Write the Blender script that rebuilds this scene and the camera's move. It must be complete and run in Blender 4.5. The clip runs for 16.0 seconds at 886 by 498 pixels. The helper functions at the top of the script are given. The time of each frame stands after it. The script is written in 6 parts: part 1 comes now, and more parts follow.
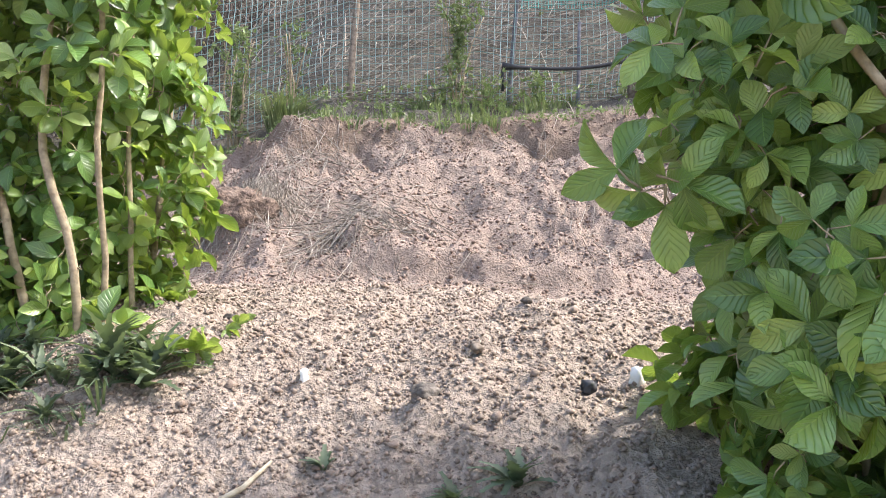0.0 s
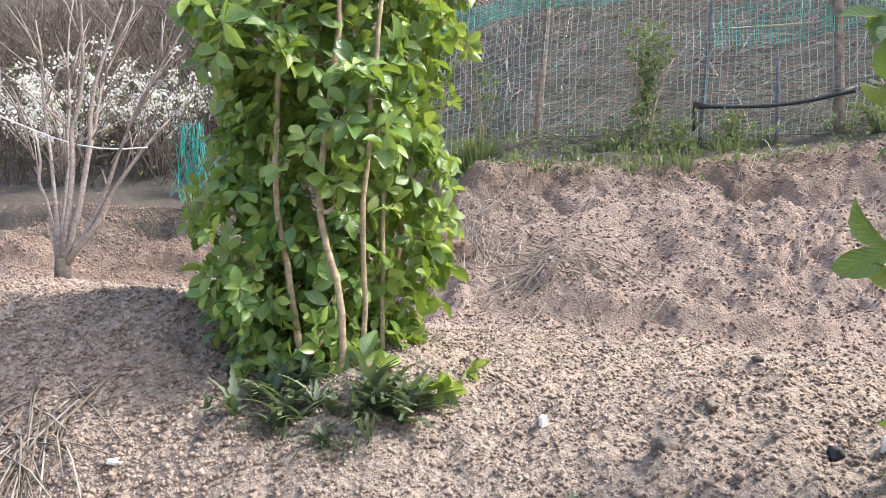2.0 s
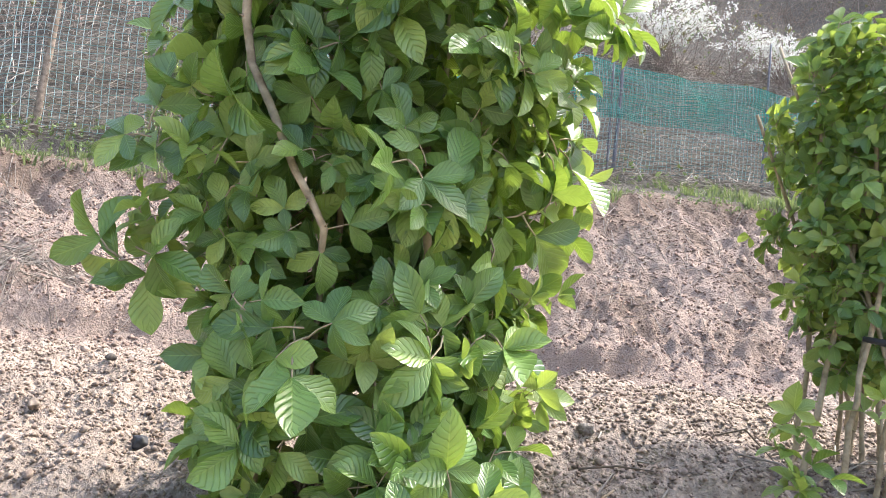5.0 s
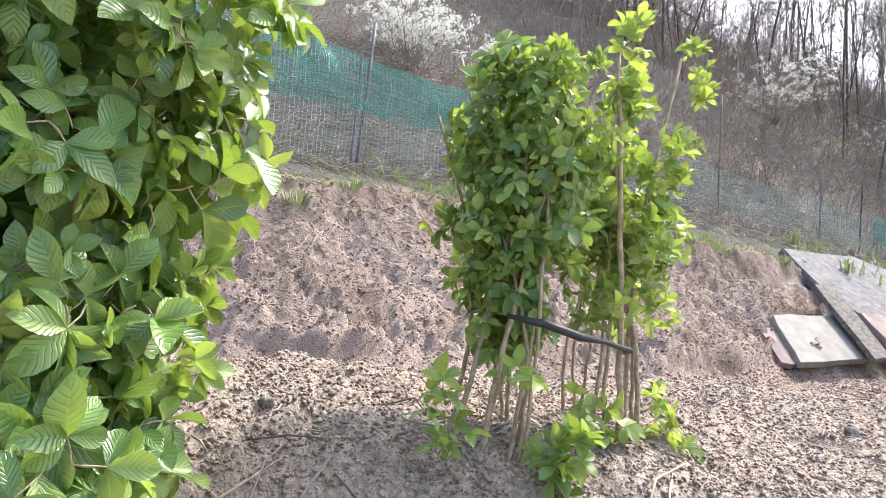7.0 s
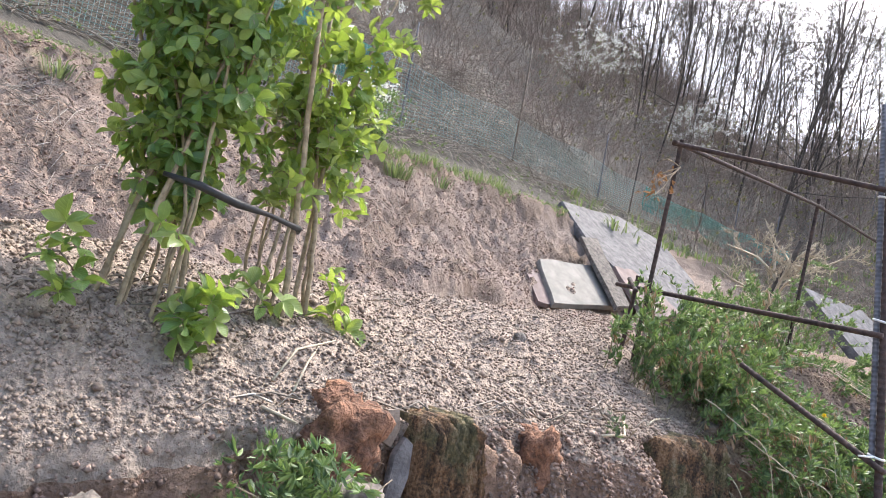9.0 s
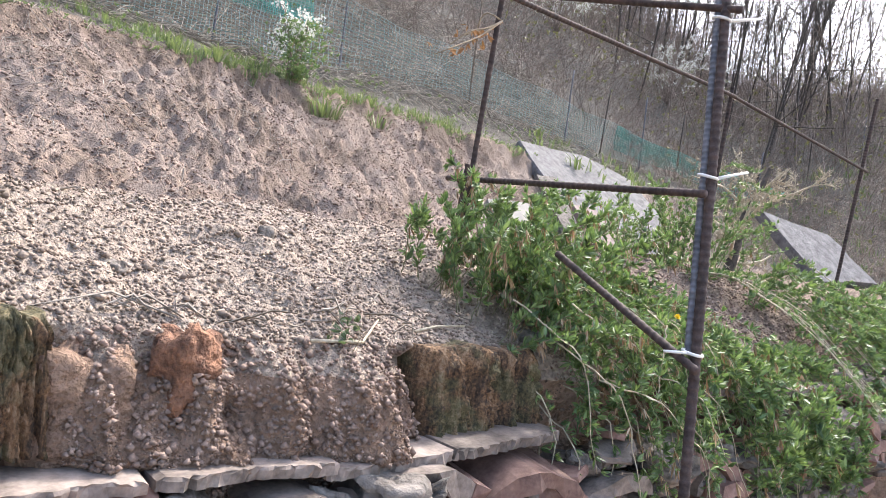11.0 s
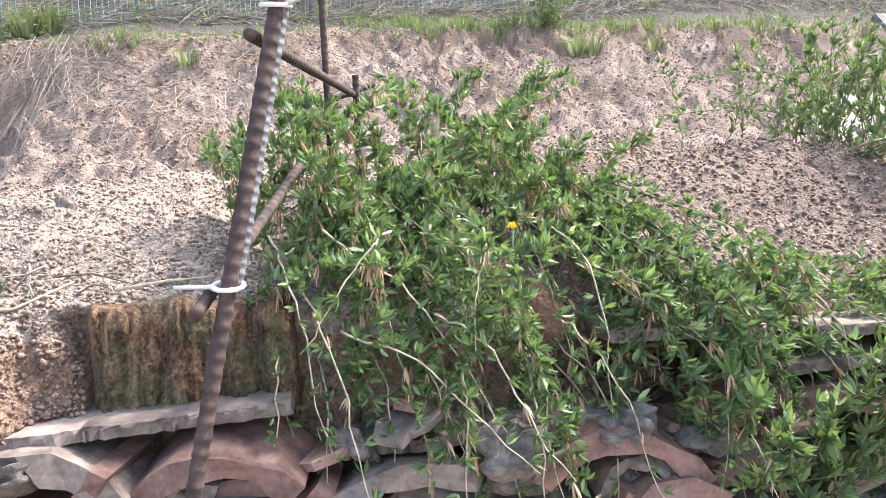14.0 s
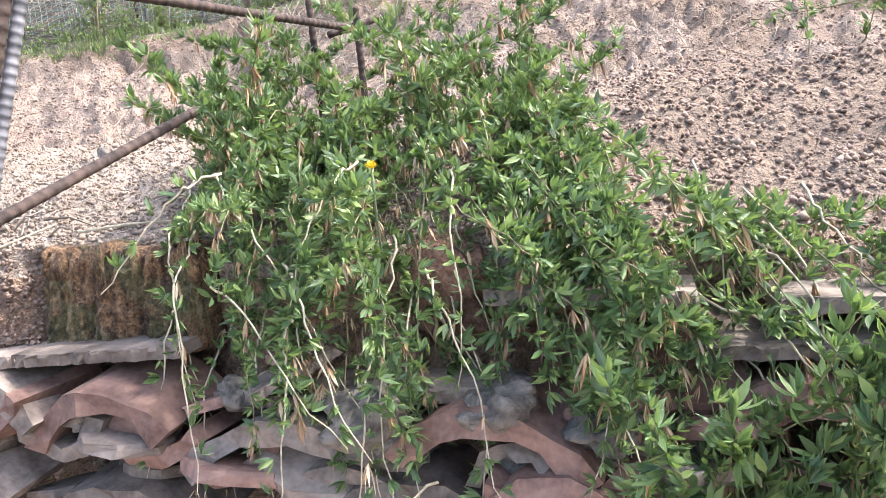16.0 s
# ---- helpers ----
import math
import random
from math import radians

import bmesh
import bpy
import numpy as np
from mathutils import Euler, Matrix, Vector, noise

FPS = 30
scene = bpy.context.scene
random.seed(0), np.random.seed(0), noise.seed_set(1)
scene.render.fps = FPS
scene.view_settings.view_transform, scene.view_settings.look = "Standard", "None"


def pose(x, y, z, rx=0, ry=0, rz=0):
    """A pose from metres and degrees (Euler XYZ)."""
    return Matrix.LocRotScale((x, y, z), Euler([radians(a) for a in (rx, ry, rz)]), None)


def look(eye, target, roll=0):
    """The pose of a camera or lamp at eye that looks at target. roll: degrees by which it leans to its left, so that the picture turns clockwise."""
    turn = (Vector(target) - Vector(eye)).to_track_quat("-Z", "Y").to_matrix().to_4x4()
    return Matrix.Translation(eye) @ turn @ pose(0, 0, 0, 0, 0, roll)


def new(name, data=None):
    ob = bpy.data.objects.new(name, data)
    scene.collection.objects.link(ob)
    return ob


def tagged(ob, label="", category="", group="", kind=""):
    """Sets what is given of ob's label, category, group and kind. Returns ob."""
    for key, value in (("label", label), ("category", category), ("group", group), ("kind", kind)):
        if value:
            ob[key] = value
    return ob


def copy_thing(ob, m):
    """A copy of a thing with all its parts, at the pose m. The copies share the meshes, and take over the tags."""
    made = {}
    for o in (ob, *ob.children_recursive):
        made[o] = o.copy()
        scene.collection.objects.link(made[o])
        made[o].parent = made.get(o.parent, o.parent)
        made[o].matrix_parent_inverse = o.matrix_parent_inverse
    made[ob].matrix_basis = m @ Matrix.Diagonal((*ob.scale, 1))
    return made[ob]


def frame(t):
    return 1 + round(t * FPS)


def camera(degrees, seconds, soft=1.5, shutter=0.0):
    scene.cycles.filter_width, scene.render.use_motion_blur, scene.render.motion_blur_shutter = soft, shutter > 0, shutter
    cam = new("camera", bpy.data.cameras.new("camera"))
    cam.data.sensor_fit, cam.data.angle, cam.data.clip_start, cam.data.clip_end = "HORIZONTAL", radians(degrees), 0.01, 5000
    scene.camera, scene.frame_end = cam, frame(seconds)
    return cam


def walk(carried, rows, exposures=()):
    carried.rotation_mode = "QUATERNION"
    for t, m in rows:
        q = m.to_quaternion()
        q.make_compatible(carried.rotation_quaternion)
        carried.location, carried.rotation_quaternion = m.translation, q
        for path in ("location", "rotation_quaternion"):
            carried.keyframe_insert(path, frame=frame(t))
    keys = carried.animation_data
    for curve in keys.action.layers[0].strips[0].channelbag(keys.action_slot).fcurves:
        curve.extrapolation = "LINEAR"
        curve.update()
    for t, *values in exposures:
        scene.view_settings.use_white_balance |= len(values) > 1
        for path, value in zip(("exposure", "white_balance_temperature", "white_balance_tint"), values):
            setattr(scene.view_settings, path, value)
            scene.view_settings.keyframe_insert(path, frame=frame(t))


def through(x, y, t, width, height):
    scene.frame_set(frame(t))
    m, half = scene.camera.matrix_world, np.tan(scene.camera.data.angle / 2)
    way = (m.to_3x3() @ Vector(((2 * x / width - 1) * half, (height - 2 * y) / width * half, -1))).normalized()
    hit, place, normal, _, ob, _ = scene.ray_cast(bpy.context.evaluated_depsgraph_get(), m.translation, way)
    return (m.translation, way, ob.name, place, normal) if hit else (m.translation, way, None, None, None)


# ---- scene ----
import itertools

cam = camera(63.4, 16.0, soft=0.6)
PATH = [
    (0, (0.093, 0.235, 1.525), (0.057, 2.234, 1.51), 1.5),
    (0.5, (0.034, 0.209, 1.52), (-0.209, 2.194, 1.507), 0.6),
    (1, (0.019, 0.177, 1.528), (-0.334, 2.145, 1.513), 0.7),
    (1.5, (-0.001, 0.151, 1.541), (-0.449, 2.1, 1.536), 1.5),
    (2, (-0.007, 0.126, 1.556), (-0.509, 2.061, 1.622), 2.6),
    (2.5, (-0.005, 0.114, 1.56), (-0.533, 2.04, 1.666), 2.8),
    (3, (0.054, 0.116, 1.562), (-0.375, 2.065, 1.703), 2.5),
    (3.5, (0.137, 0.123, 1.566), (-0.013, 2.11, 1.732), 2.3),
    (4, (0.213, 0.122, 1.566), (0.415, 2.103, 1.745), 3.0),
    (4.5, (0.271, 0.114, 1.56), (0.705, 2.057, 1.746), 3.8),
    (5, (0.331, 0.091, 1.546), (0.995, 1.969, 1.729), 4.2),
    (5.2, (0.358, 0.073, 1.545), (1.11, 1.918, 1.722), 4.1),
    (7.3, (0.403, -0.01, 1.528), (1.707, 1.492, 1.735), 4.9),
    (7.5, (0.378, -0.016, 1.521), (1.711, 1.461, 1.726), 5.2),
    (8, (0.349, -0.04, 1.511), (1.715, 1.406, 1.718), 6.1),
    (8.5, (0.432, -0.104, 1.497), (1.927, 1.213, 1.677), 7.4),
    (9, (0.584, -0.193, 1.47), (2.206, 0.975, 1.554), 10.6),
    (9.5, (0.745, -0.246, 1.437), (2.389, 0.891, 1.489), 11.5),
    (10, (0.924, -0.266, 1.413), (2.605, 0.816, 1.471), 11.2),
    (10.2, (0.99, -0.302, 1.404), (2.68, 0.765, 1.462), 10.3),
    (12.3, (1.695, -0.689, 1.381), (3.099, 0.727, 1.221), 0.4),
    (12.5, (1.765, -0.742, 1.386), (3.12, 0.721, 1.233), 0.2),
    (13, (1.983, -0.754, 1.344), (3.279, 0.758, 1.164), -0.1),
    (13.5, (2.186, -0.761, 1.336), (3.28, 0.904, 1.159), -1.0),
    (14, (2.383, -0.864, 1.358), (3.095, 0.996, 1.18), -2.9),
    (14.5, (2.581, -0.879, 1.331), (3.199, 1.01, 1.102), -3.4),
    (15, (2.764, -0.906, 1.334), (3.135, 1.049, 1.136), -3.9),
    (15.5, (2.885, -0.951, 1.329), (2.88, 1.037, 1.104), -4.7),
    (16, (2.956, -0.836, 1.306), (2.887, 1.144, 1.032), -5.0),
]
walk(cam, [(t, look(eye, target, roll)) for t, eye, target, roll in PATH],
     [(0.0, 1.83), (1.0, 1.72), (2.5, 1.60), (3.5, 1.70), (4.5, 1.95), (5.2, 2.06), (8.0, 1.90), (8.5, 1.80), (10.2, 1.78), (12.3, 2.20), (16.0, 2.28)])

# ---- sky, sun ----
SUN = Vector((0.60, 0.06, 0.80)).normalized()
world = bpy.data.worlds.new("world")
scene.world = world
world.use_nodes = True
wn = world.node_tree.nodes
sky = wn.new("ShaderNodeTexSky")
sky.sky_type = "NISHITA"
sky.sun_disc = False
sky.sun_elevation = math.asin(SUN.z)
sky.sun_rotation = math.atan2(SUN.x, SUN.y)
sky.dust_density = 4.0
sky.air_density = 1.0
wn["Background"].inputs["Strength"].default_value = 0.15
world.node_tree.links.new(sky.outputs["Color"], wn["Background"].inputs["Color"])
sun_data = bpy.data.lights.new("sun", "SUN")
sun_data.energy = 1.7
sun_data.angle = radians(4.0)
sun_data.color = (1.0, 0.97, 0.92)
sun = new("sun", sun_data)
sun.matrix_world = look(SUN * 50, (0, 0, 0))


# ---- small tools ----
def link_nodes(mat, pairs):
    for a, b in pairs:
        mat.node_tree.links.new(a, b)


def material(name):
    mat = bpy.data.materials.new(name)
    mat.use_nodes = True
    return mat, mat.node_tree.nodes, mat.node_tree.nodes["Principled BSDF"]


def noise_tex(nodes, scale, detail=4.0, rough=0.55):
    n = nodes.new("ShaderNodeTexNoise")
    n.inputs["Scale"].default_value = scale
    n.inputs["Detail"].default_value = detail
    n.inputs["Roughness"].default_value = rough
    return n


def ramp(nodes, stops):
    r = nodes.new("ShaderNodeValToRGB")
    while len(r.color_ramp.elements) < len(stops):
        r.color_ramp.elements.new(0.5)
    for e, (p, c) in zip(r.color_ramp.elements, stops):
        e.position, e.color = p, (*c, 1)
    return r


def mixed(nodes, kind="MIX"):
    m = nodes.new("ShaderNodeMix")
    m.data_type, m.blend_type = "RGBA", kind
    return m, m.inputs[0], m.inputs[6], m.inputs[7], m.outputs[2]


def plain_material(name, dark, light, scale=20.0, rough=0.85, metal=0.0, bump=0.3, fine=150.0, depth=0.004, per="none"):
    """A surface with grain at two scales, and, where asked, a shade of its own per object or per piece."""
    mat, n, bsdf = material(name)
    tc = n.new("ShaderNodeTexCoord")
    a, b = noise_tex(n, scale), noise_tex(n, fine, 3.0)
    link_nodes(mat, [(tc.outputs["Object"], a.inputs["Vector"]), (tc.outputs["Object"], b.inputs["Vector"])])
    r = ramp(n, [(0.3, dark), (0.7, light)])
    add = n.new("ShaderNodeMath")
    add.operation = "MULTIPLY_ADD"
    add.inputs[1].default_value = 0.35
    link_nodes(mat, [(b.outputs["Fac"], add.inputs[0]), (a.outputs["Fac"], add.inputs[2])])
    sub = n.new("ShaderNodeMath")
    sub.operation = "SUBTRACT"
    sub.inputs[1].default_value = 0.17
    link_nodes(mat, [(add.outputs[0], sub.inputs[0]), (sub.outputs[0], r.inputs["Fac"])])
    out = r.outputs["Color"]
    if per != "none":
        src = n.new("ShaderNodeObjectInfo").outputs["Random"] if per == "object" else n.new("ShaderNodeNewGeometry").outputs["Random Per Island"]
        hsv = n.new("ShaderNodeHueSaturation")
        mr = n.new("ShaderNodeMapRange")
        mr.inputs["To Min"].default_value, mr.inputs["To Max"].default_value = 0.72, 1.25
        link_nodes(mat, [(src, mr.inputs["Value"]), (mr.outputs["Result"], hsv.inputs["Value"]), (out, hsv.inputs["Color"])])
        out = hsv.outputs["Color"]
    bp = n.new("ShaderNodeBump")
    bp.inputs["Strength"].default_value, bp.inputs["Distance"].default_value = bump, depth
    link_nodes(mat, [(out, bsdf.inputs["Base Color"]), (add.outputs[0], bp.inputs["Height"]), (bp.outputs["Normal"], bsdf.inputs["Normal"])])
    bsdf.inputs["Roughness"].default_value, bsdf.inputs["Metallic"].default_value = rough, metal
    return mat


def math_node(nodes, mat, kind, a, b=None, c=None):
    n = nodes.new("ShaderNodeMath")
    n.operation = kind
    for i, x in enumerate((a, b, c)):
        if isinstance(x, (int, float)):
            n.inputs[i].default_value = x
        elif x is not None:
            mat.node_tree.links.new(x, n.inputs[i])
    return n.outputs[0]


def leaf_material(name, dark, light, young, through, rough=0.42, share=0.35, veins=0.0, gloss=0.5):
    """Leaf: each one has its own green; light passes through. veins: relief of the midrib and side veins."""
    mat, n, bsdf = material(name)
    geo, info = n.new("ShaderNodeNewGeometry"), n.new("ShaderNodeObjectInfo")
    fr = math_node(n, mat, "FRACT", math_node(n, mat, "ADD", geo.outputs["Random Per Island"], info.outputs["Random"]))
    r = ramp(n, [(0.0, dark), (0.62, light), (1.0, young)])
    tc = n.new("ShaderNodeTexCoord")
    nz = noise_tex(n, 60.0, 3.0)
    m, fac, c1, c2, res = mixed(n, "MULTIPLY")
    fac.default_value = 0.5
    vr = ramp(n, [(0.35, (0.6, 0.6, 0.6)), (0.65, (1.15, 1.15, 1.1))])
    link_nodes(mat, [(tc.outputs["Object"], nz.inputs["Vector"]), (nz.outputs["Fac"], vr.inputs["Fac"]), (fr, r.inputs["Fac"]), (r.outputs["Color"], c1), (vr.outputs["Color"], c2)])
    out, height = res, nz.outputs["Fac"]
    if veins:
        at = n.new("ShaderNodeAttribute")
        at.attribute_name = "blade"
        sep = n.new("ShaderNodeSeparateXYZ")
        link_nodes(mat, [(at.outputs["Vector"], sep.inputs[0])])
        side = math_node(n, mat, "ABSOLUTE", math_node(n, mat, "SUBTRACT", sep.outputs[0], 0.5))
        phase = math_node(n, mat, "MULTIPLY_ADD", side, -5.0, math_node(n, mat, "MULTIPLY", sep.outputs[1], 8.0))
        tri = math_node(n, mat, "ABSOLUTE", math_node(n, mat, "SUBTRACT", math_node(n, mat, "FRACT", phase), 0.5))
        swell = math_node(n, mat, "SUBTRACT", 1.0, math_node(n, mat, "POWER", math_node(n, mat, "MULTIPLY", tri, 2.0), 5.0))
        rib = math_node(n, mat, "LESS_THAN", side, 0.022)
        height = math_node(n, mat, "SUBTRACT", math_node(n, mat, "MULTIPLY_ADD", nz.outputs["Fac"], 0.3, swell), rib)
        m2, f2, d1, d2, res2 = mixed(n, "MIX")
        d2.default_value = (*[0.45 * q + 0.55 * w for q, w in zip(light, young)], 1)
        link_nodes(mat, [(math_node(n, mat, "MULTIPLY", rib, 0.7), f2), (out, d1)])
        out = res2
    bp = n.new("ShaderNodeBump")
    bp.inputs["Strength"].default_value, bp.inputs["Distance"].default_value = (0.25, 0.002) if not veins else (veins, 0.0016)
    link_nodes(mat, [(out, bsdf.inputs["Base Color"]), (height, bp.inputs["Height"]), (bp.outputs["Normal"], bsdf.inputs["Normal"])])
    bsdf.inputs["Roughness"].default_value = rough
    bsdf.inputs["Specular IOR Level"].default_value = gloss
    tr = n.new("ShaderNodeBsdfTranslucent")
    tr.inputs["Color"].default_value = (*through, 1)
    mx = n.new("ShaderNodeMixShader")
    mx.inputs[0].default_value = share
    link_nodes(mat, [(bsdf.outputs[0], mx.inputs[1]), (tr.outputs[0], mx.inputs[2]), (mx.outputs[0], n["Material Output"].inputs["Surface"])])
    return mat


class Soup:
    """Gathers many small pieces into one mesh."""

    def __init__(self):
        self.v, self.u, self.loops, self.sizes, self.slots, self.n = [], [], [], [], [], 0

    def add(self, verts, faces, slot=0, blade=None):
        if isinstance(faces, np.ndarray):
            loops, sizes = faces.ravel(), np.full(len(faces), faces.shape[1])
        else:
            loops, sizes = np.fromiter(itertools.chain.from_iterable(faces), int), np.fromiter(map(len, faces), int)
        self.add_flat(np.asarray(verts, float), loops, sizes, np.full(len(sizes), slot), np.full((len(verts), 2), 0.5) if blade is None else blade)

    def add_flat(self, verts, loops, sizes, slots, blade):
        self.v.append(verts)
        self.u.append(blade)
        self.loops.append(loops + self.n)
        self.sizes.append(sizes)
        self.slots.append(slots)
        self.n += len(verts)

    def packed(self):
        """All pieces as one."""
        if len(self.v) > 1:
            self.v, self.u, self.loops, self.sizes, self.slots = ([np.concatenate(q)] for q in (self.v, self.u, self.loops, self.sizes, self.slots))
        return self.v[0], self.loops[0], self.sizes[0], self.slots[0], self.u[0]

    def mesh(self, name, mats, smooth=True):
        v, loops, sizes, slots, blade = self.packed()
        me = bpy.data.meshes.new(name)
        me.vertices.add(len(v))
        me.vertices.foreach_set("co", v.astype(np.float32).ravel())
        me.loops.add(len(loops))
        me.loops.foreach_set("vertex_index", loops.astype(np.int32))
        me.polygons.add(len(sizes))
        me.polygons.foreach_set("loop_start", (np.cumsum(sizes) - sizes).astype(np.int32))
        for mat in mats if isinstance(mats, (list, tuple)) else [mats]:
            me.materials.append(mat)
        if len(me.materials) > 1:
            me.polygons.foreach_set("material_index", slots.astype(np.int32))
        me.polygons.foreach_set("use_smooth", np.full(len(sizes), smooth))
        if (blade != 0.5).any():
            me.attributes.new("blade", "FLOAT2", "POINT").data.foreach_set("vector", blade.astype(np.float32).ravel())
        me.update(calc_edges=True)
        return me


def thing(name, label, category, kind="", group="", mesh=None, at=None):
    ob = new(name, mesh)
    if at is not None:
        ob.matrix_basis = at if isinstance(at, Matrix) else Matrix.Translation(at)
    return tagged(ob, label, category, group, kind)


def part(name, mesh, parent, label="", at=None, kind=""):
    ob = new(name, mesh)
    ob.parent = parent
    if at is not None:
        ob.matrix_basis = at
    return tagged(ob, label, kind=kind)


def sticks(soup, pts, radii, slot=0):
    """Many thin three-sided sticks at once. pts: sticks x points x 3; radii: sticks x points."""
    pts, radii = np.asarray(pts, float), np.asarray(radii, float)
    n, k = pts.shape[:2]
    d = pts[:, -1] - pts[:, 0]
    d /= np.linalg.norm(d, axis=1)[:, None] + 1e-9
    u = np.cross(d, np.array([0.31, 0.62, 0.72]))
    u /= np.linalg.norm(u, axis=1)[:, None] + 1e-9
    w = np.cross(d, u)
    ang = np.arange(3) * 2 * math.pi / 3
    ring = np.cos(ang)[None, :, None] * u[:, None, :] + np.sin(ang)[None, :, None] * w[:, None, :]
    v = (pts[:, :, None, :] + ring[:, None] * radii[:, :, None, None]).reshape(-1, 3)
    one = np.array([(i * 3 + j, i * 3 + (j + 1) % 3, (i + 1) * 3 + (j + 1) % 3, (i + 1) * 3 + j) for i in range(k - 1) for j in range(3)])
    f = (one[None] + (3 * k) * np.arange(n)[:, None, None]).reshape(-1, 4)
    soup.add(v, f, slot)


def tube(soup, pts, radii, sides=6, slot=0, cap=True):
    """A tapered round stick along a line of points."""
    pts = np.asarray(pts, float)
    k = len(pts)
    radii = np.broadcast_to(np.asarray(radii, float), (k,))
    tan = np.gradient(pts, axis=0)
    tan /= np.linalg.norm(tan, axis=1)[:, None] + 1e-9
    ref = np.array([0.31, 0.22, 0.93]) if abs(tan[0][2]) < 0.9 else np.array([0.9, 0.4, 0.1])
    u = np.cross(tan, ref)
    u /= np.linalg.norm(u, axis=1)[:, None] + 1e-9
    w = np.cross(tan, u)
    ang = np.arange(sides) * 2 * math.pi / sides
    ring = np.cos(ang)[None, :, None] * u[:, None, :] + np.sin(ang)[None, :, None] * w[:, None, :]
    verts = (pts[:, None, :] + ring * radii[:, None, None]).reshape(-1, 3)
    faces = [(i * sides + j, i * sides + (j + 1) % sides, (i + 1) * sides + (j + 1) % sides, (i + 1) * sides + j)
             for i in range(k - 1) for j in range(sides)]
    if cap:
        faces += [tuple(range(sides - 1, -1, -1)), tuple((k - 1) * sides + j for j in range(sides))]
    soup.add(verts, faces, slot)


def bend(a, b, rng, wob=0.03, n=6, sag=0.0):
    """Points from a to b, a little crooked."""
    a, b = np.asarray(a, float), np.asarray(b, float)
    t = np.linspace(0, 1, n)[:, None]
    p = a + (b - a) * t
    p += np.sin(t * math.pi) * rng.normal(0, wob, (1, 3)) + np.sin(t * 2 * math.pi) * rng.normal(0, wob * 0.5, (1, 3))
    p[:, 2] -= (4 * t * (1 - t))[:, 0] * sag
    return p


LATTICE = {}


def value_noise(x, y, seed):
    if seed not in LATTICE:
        LATTICE[seed] = np.random.RandomState(seed).rand(128, 128)
    r = LATTICE[seed]
    xi, yi = np.floor(x).astype(int), np.floor(y).astype(int)
    fx, fy = x - xi, y - yi
    fx, fy = fx * fx * (3 - 2 * fx), fy * fy * (3 - 2 * fy)
    a, b = r[xi % 128, yi % 128], r[(xi + 1) % 128, yi % 128]
    c, d = r[xi % 128, (yi + 1) % 128], r[(xi + 1) % 128, (yi + 1) % 128]
    return (a * (1 - fx) + b * fx) * (1 - fy) + (c * (1 - fx) + d * fx) * fy - 0.5


def fbm(x, y, seed, octaves=4, gain=0.5):
    out, amp, f = 0.0, 1.0, 1.0
    for o in range(octaves):
        out = out + amp * value_noise(x * f + 17.3 * o, y * f - 9.1 * o, seed + o)
        amp, f = amp * gain, f * 2.03
    return out


def cells(x, y, seed):
    """Rounded lumps packed side by side: 0 in the seams, up to about 0.6 on the tops."""
    r = np.random.RandomState(seed).rand(64, 64, 2)
    xi, yi = np.floor(x).astype(int), np.floor(y).astype(int)
    best = np.full(np.shape(x), 9.0)
    for i in (-1, 0, 1):
        for j in (-1, 0, 1):
            q = r[(xi + i) % 64, (yi + j) % 64]
            best = np.minimum(best, (x - xi - i - q[..., 0]) ** 2 + (y - yi - j - q[..., 1]) ** 2)
    return np.clip(0.62 - np.sqrt(best), 0, 1)


def smooth01(t):
    t = np.clip(t, 0, 1)
    return t * t * (3 - 2 * t)



# ---- lie of the land ----
def edge_y(x):
    """Front edge of the terrace."""
    return np.interp(x, [-40, -4, -1, 0, 0.7, 1.45, 1.86, 2.27, 2.57, 3.1, 3.6, 5, 9, 40],
                     [1.6, 1.15, 1.05, 0.98, 0.80, 0.56, 0.44, 0.33, 0.27, 0.10, 0.0, -0.35, -1.3, -8])


def base_y(x):
    """Foot of the cut bank."""
    return np.interp(x, [-40, -4, -2.6, -1.5, -0.8, 0.6, 1.4, 2.2, 3.0, 4, 5.6, 6.4, 8, 12, 40], [4.0, 4.0, 4.3, 3.9, 3.25, 3.2, 3.4, 2.9, 2.6, 2.4, 2.5, 2.72, 2.3, 1.2, -5.0])


def lip_y(x):
    """Upper edge of the cut bank."""
    return np.interp(x, [-40, -4, -2.6, -1.5, -0.9, 0.5, 1.4, 2.5, 4, 6, 8, 12, 40], [4.9, 4.9, 5.1, 4.9, 4.65, 4.7, 4.75, 4.5, 4.35, 4.15, 3.7, 2.7, -2.0])


def lip_z(x):
    return np.interp(x, [-40, -4, -2.6, -1.5, -0.9, 0.5, 1.4, 2.5, 4, 6, 8, 12, 40], [2.0, 1.95, 1.9, 2.0, 2.22, 2.28, 2.40, 2.45, 2.50, 2.53, 2.52, 2.4, 1.9])


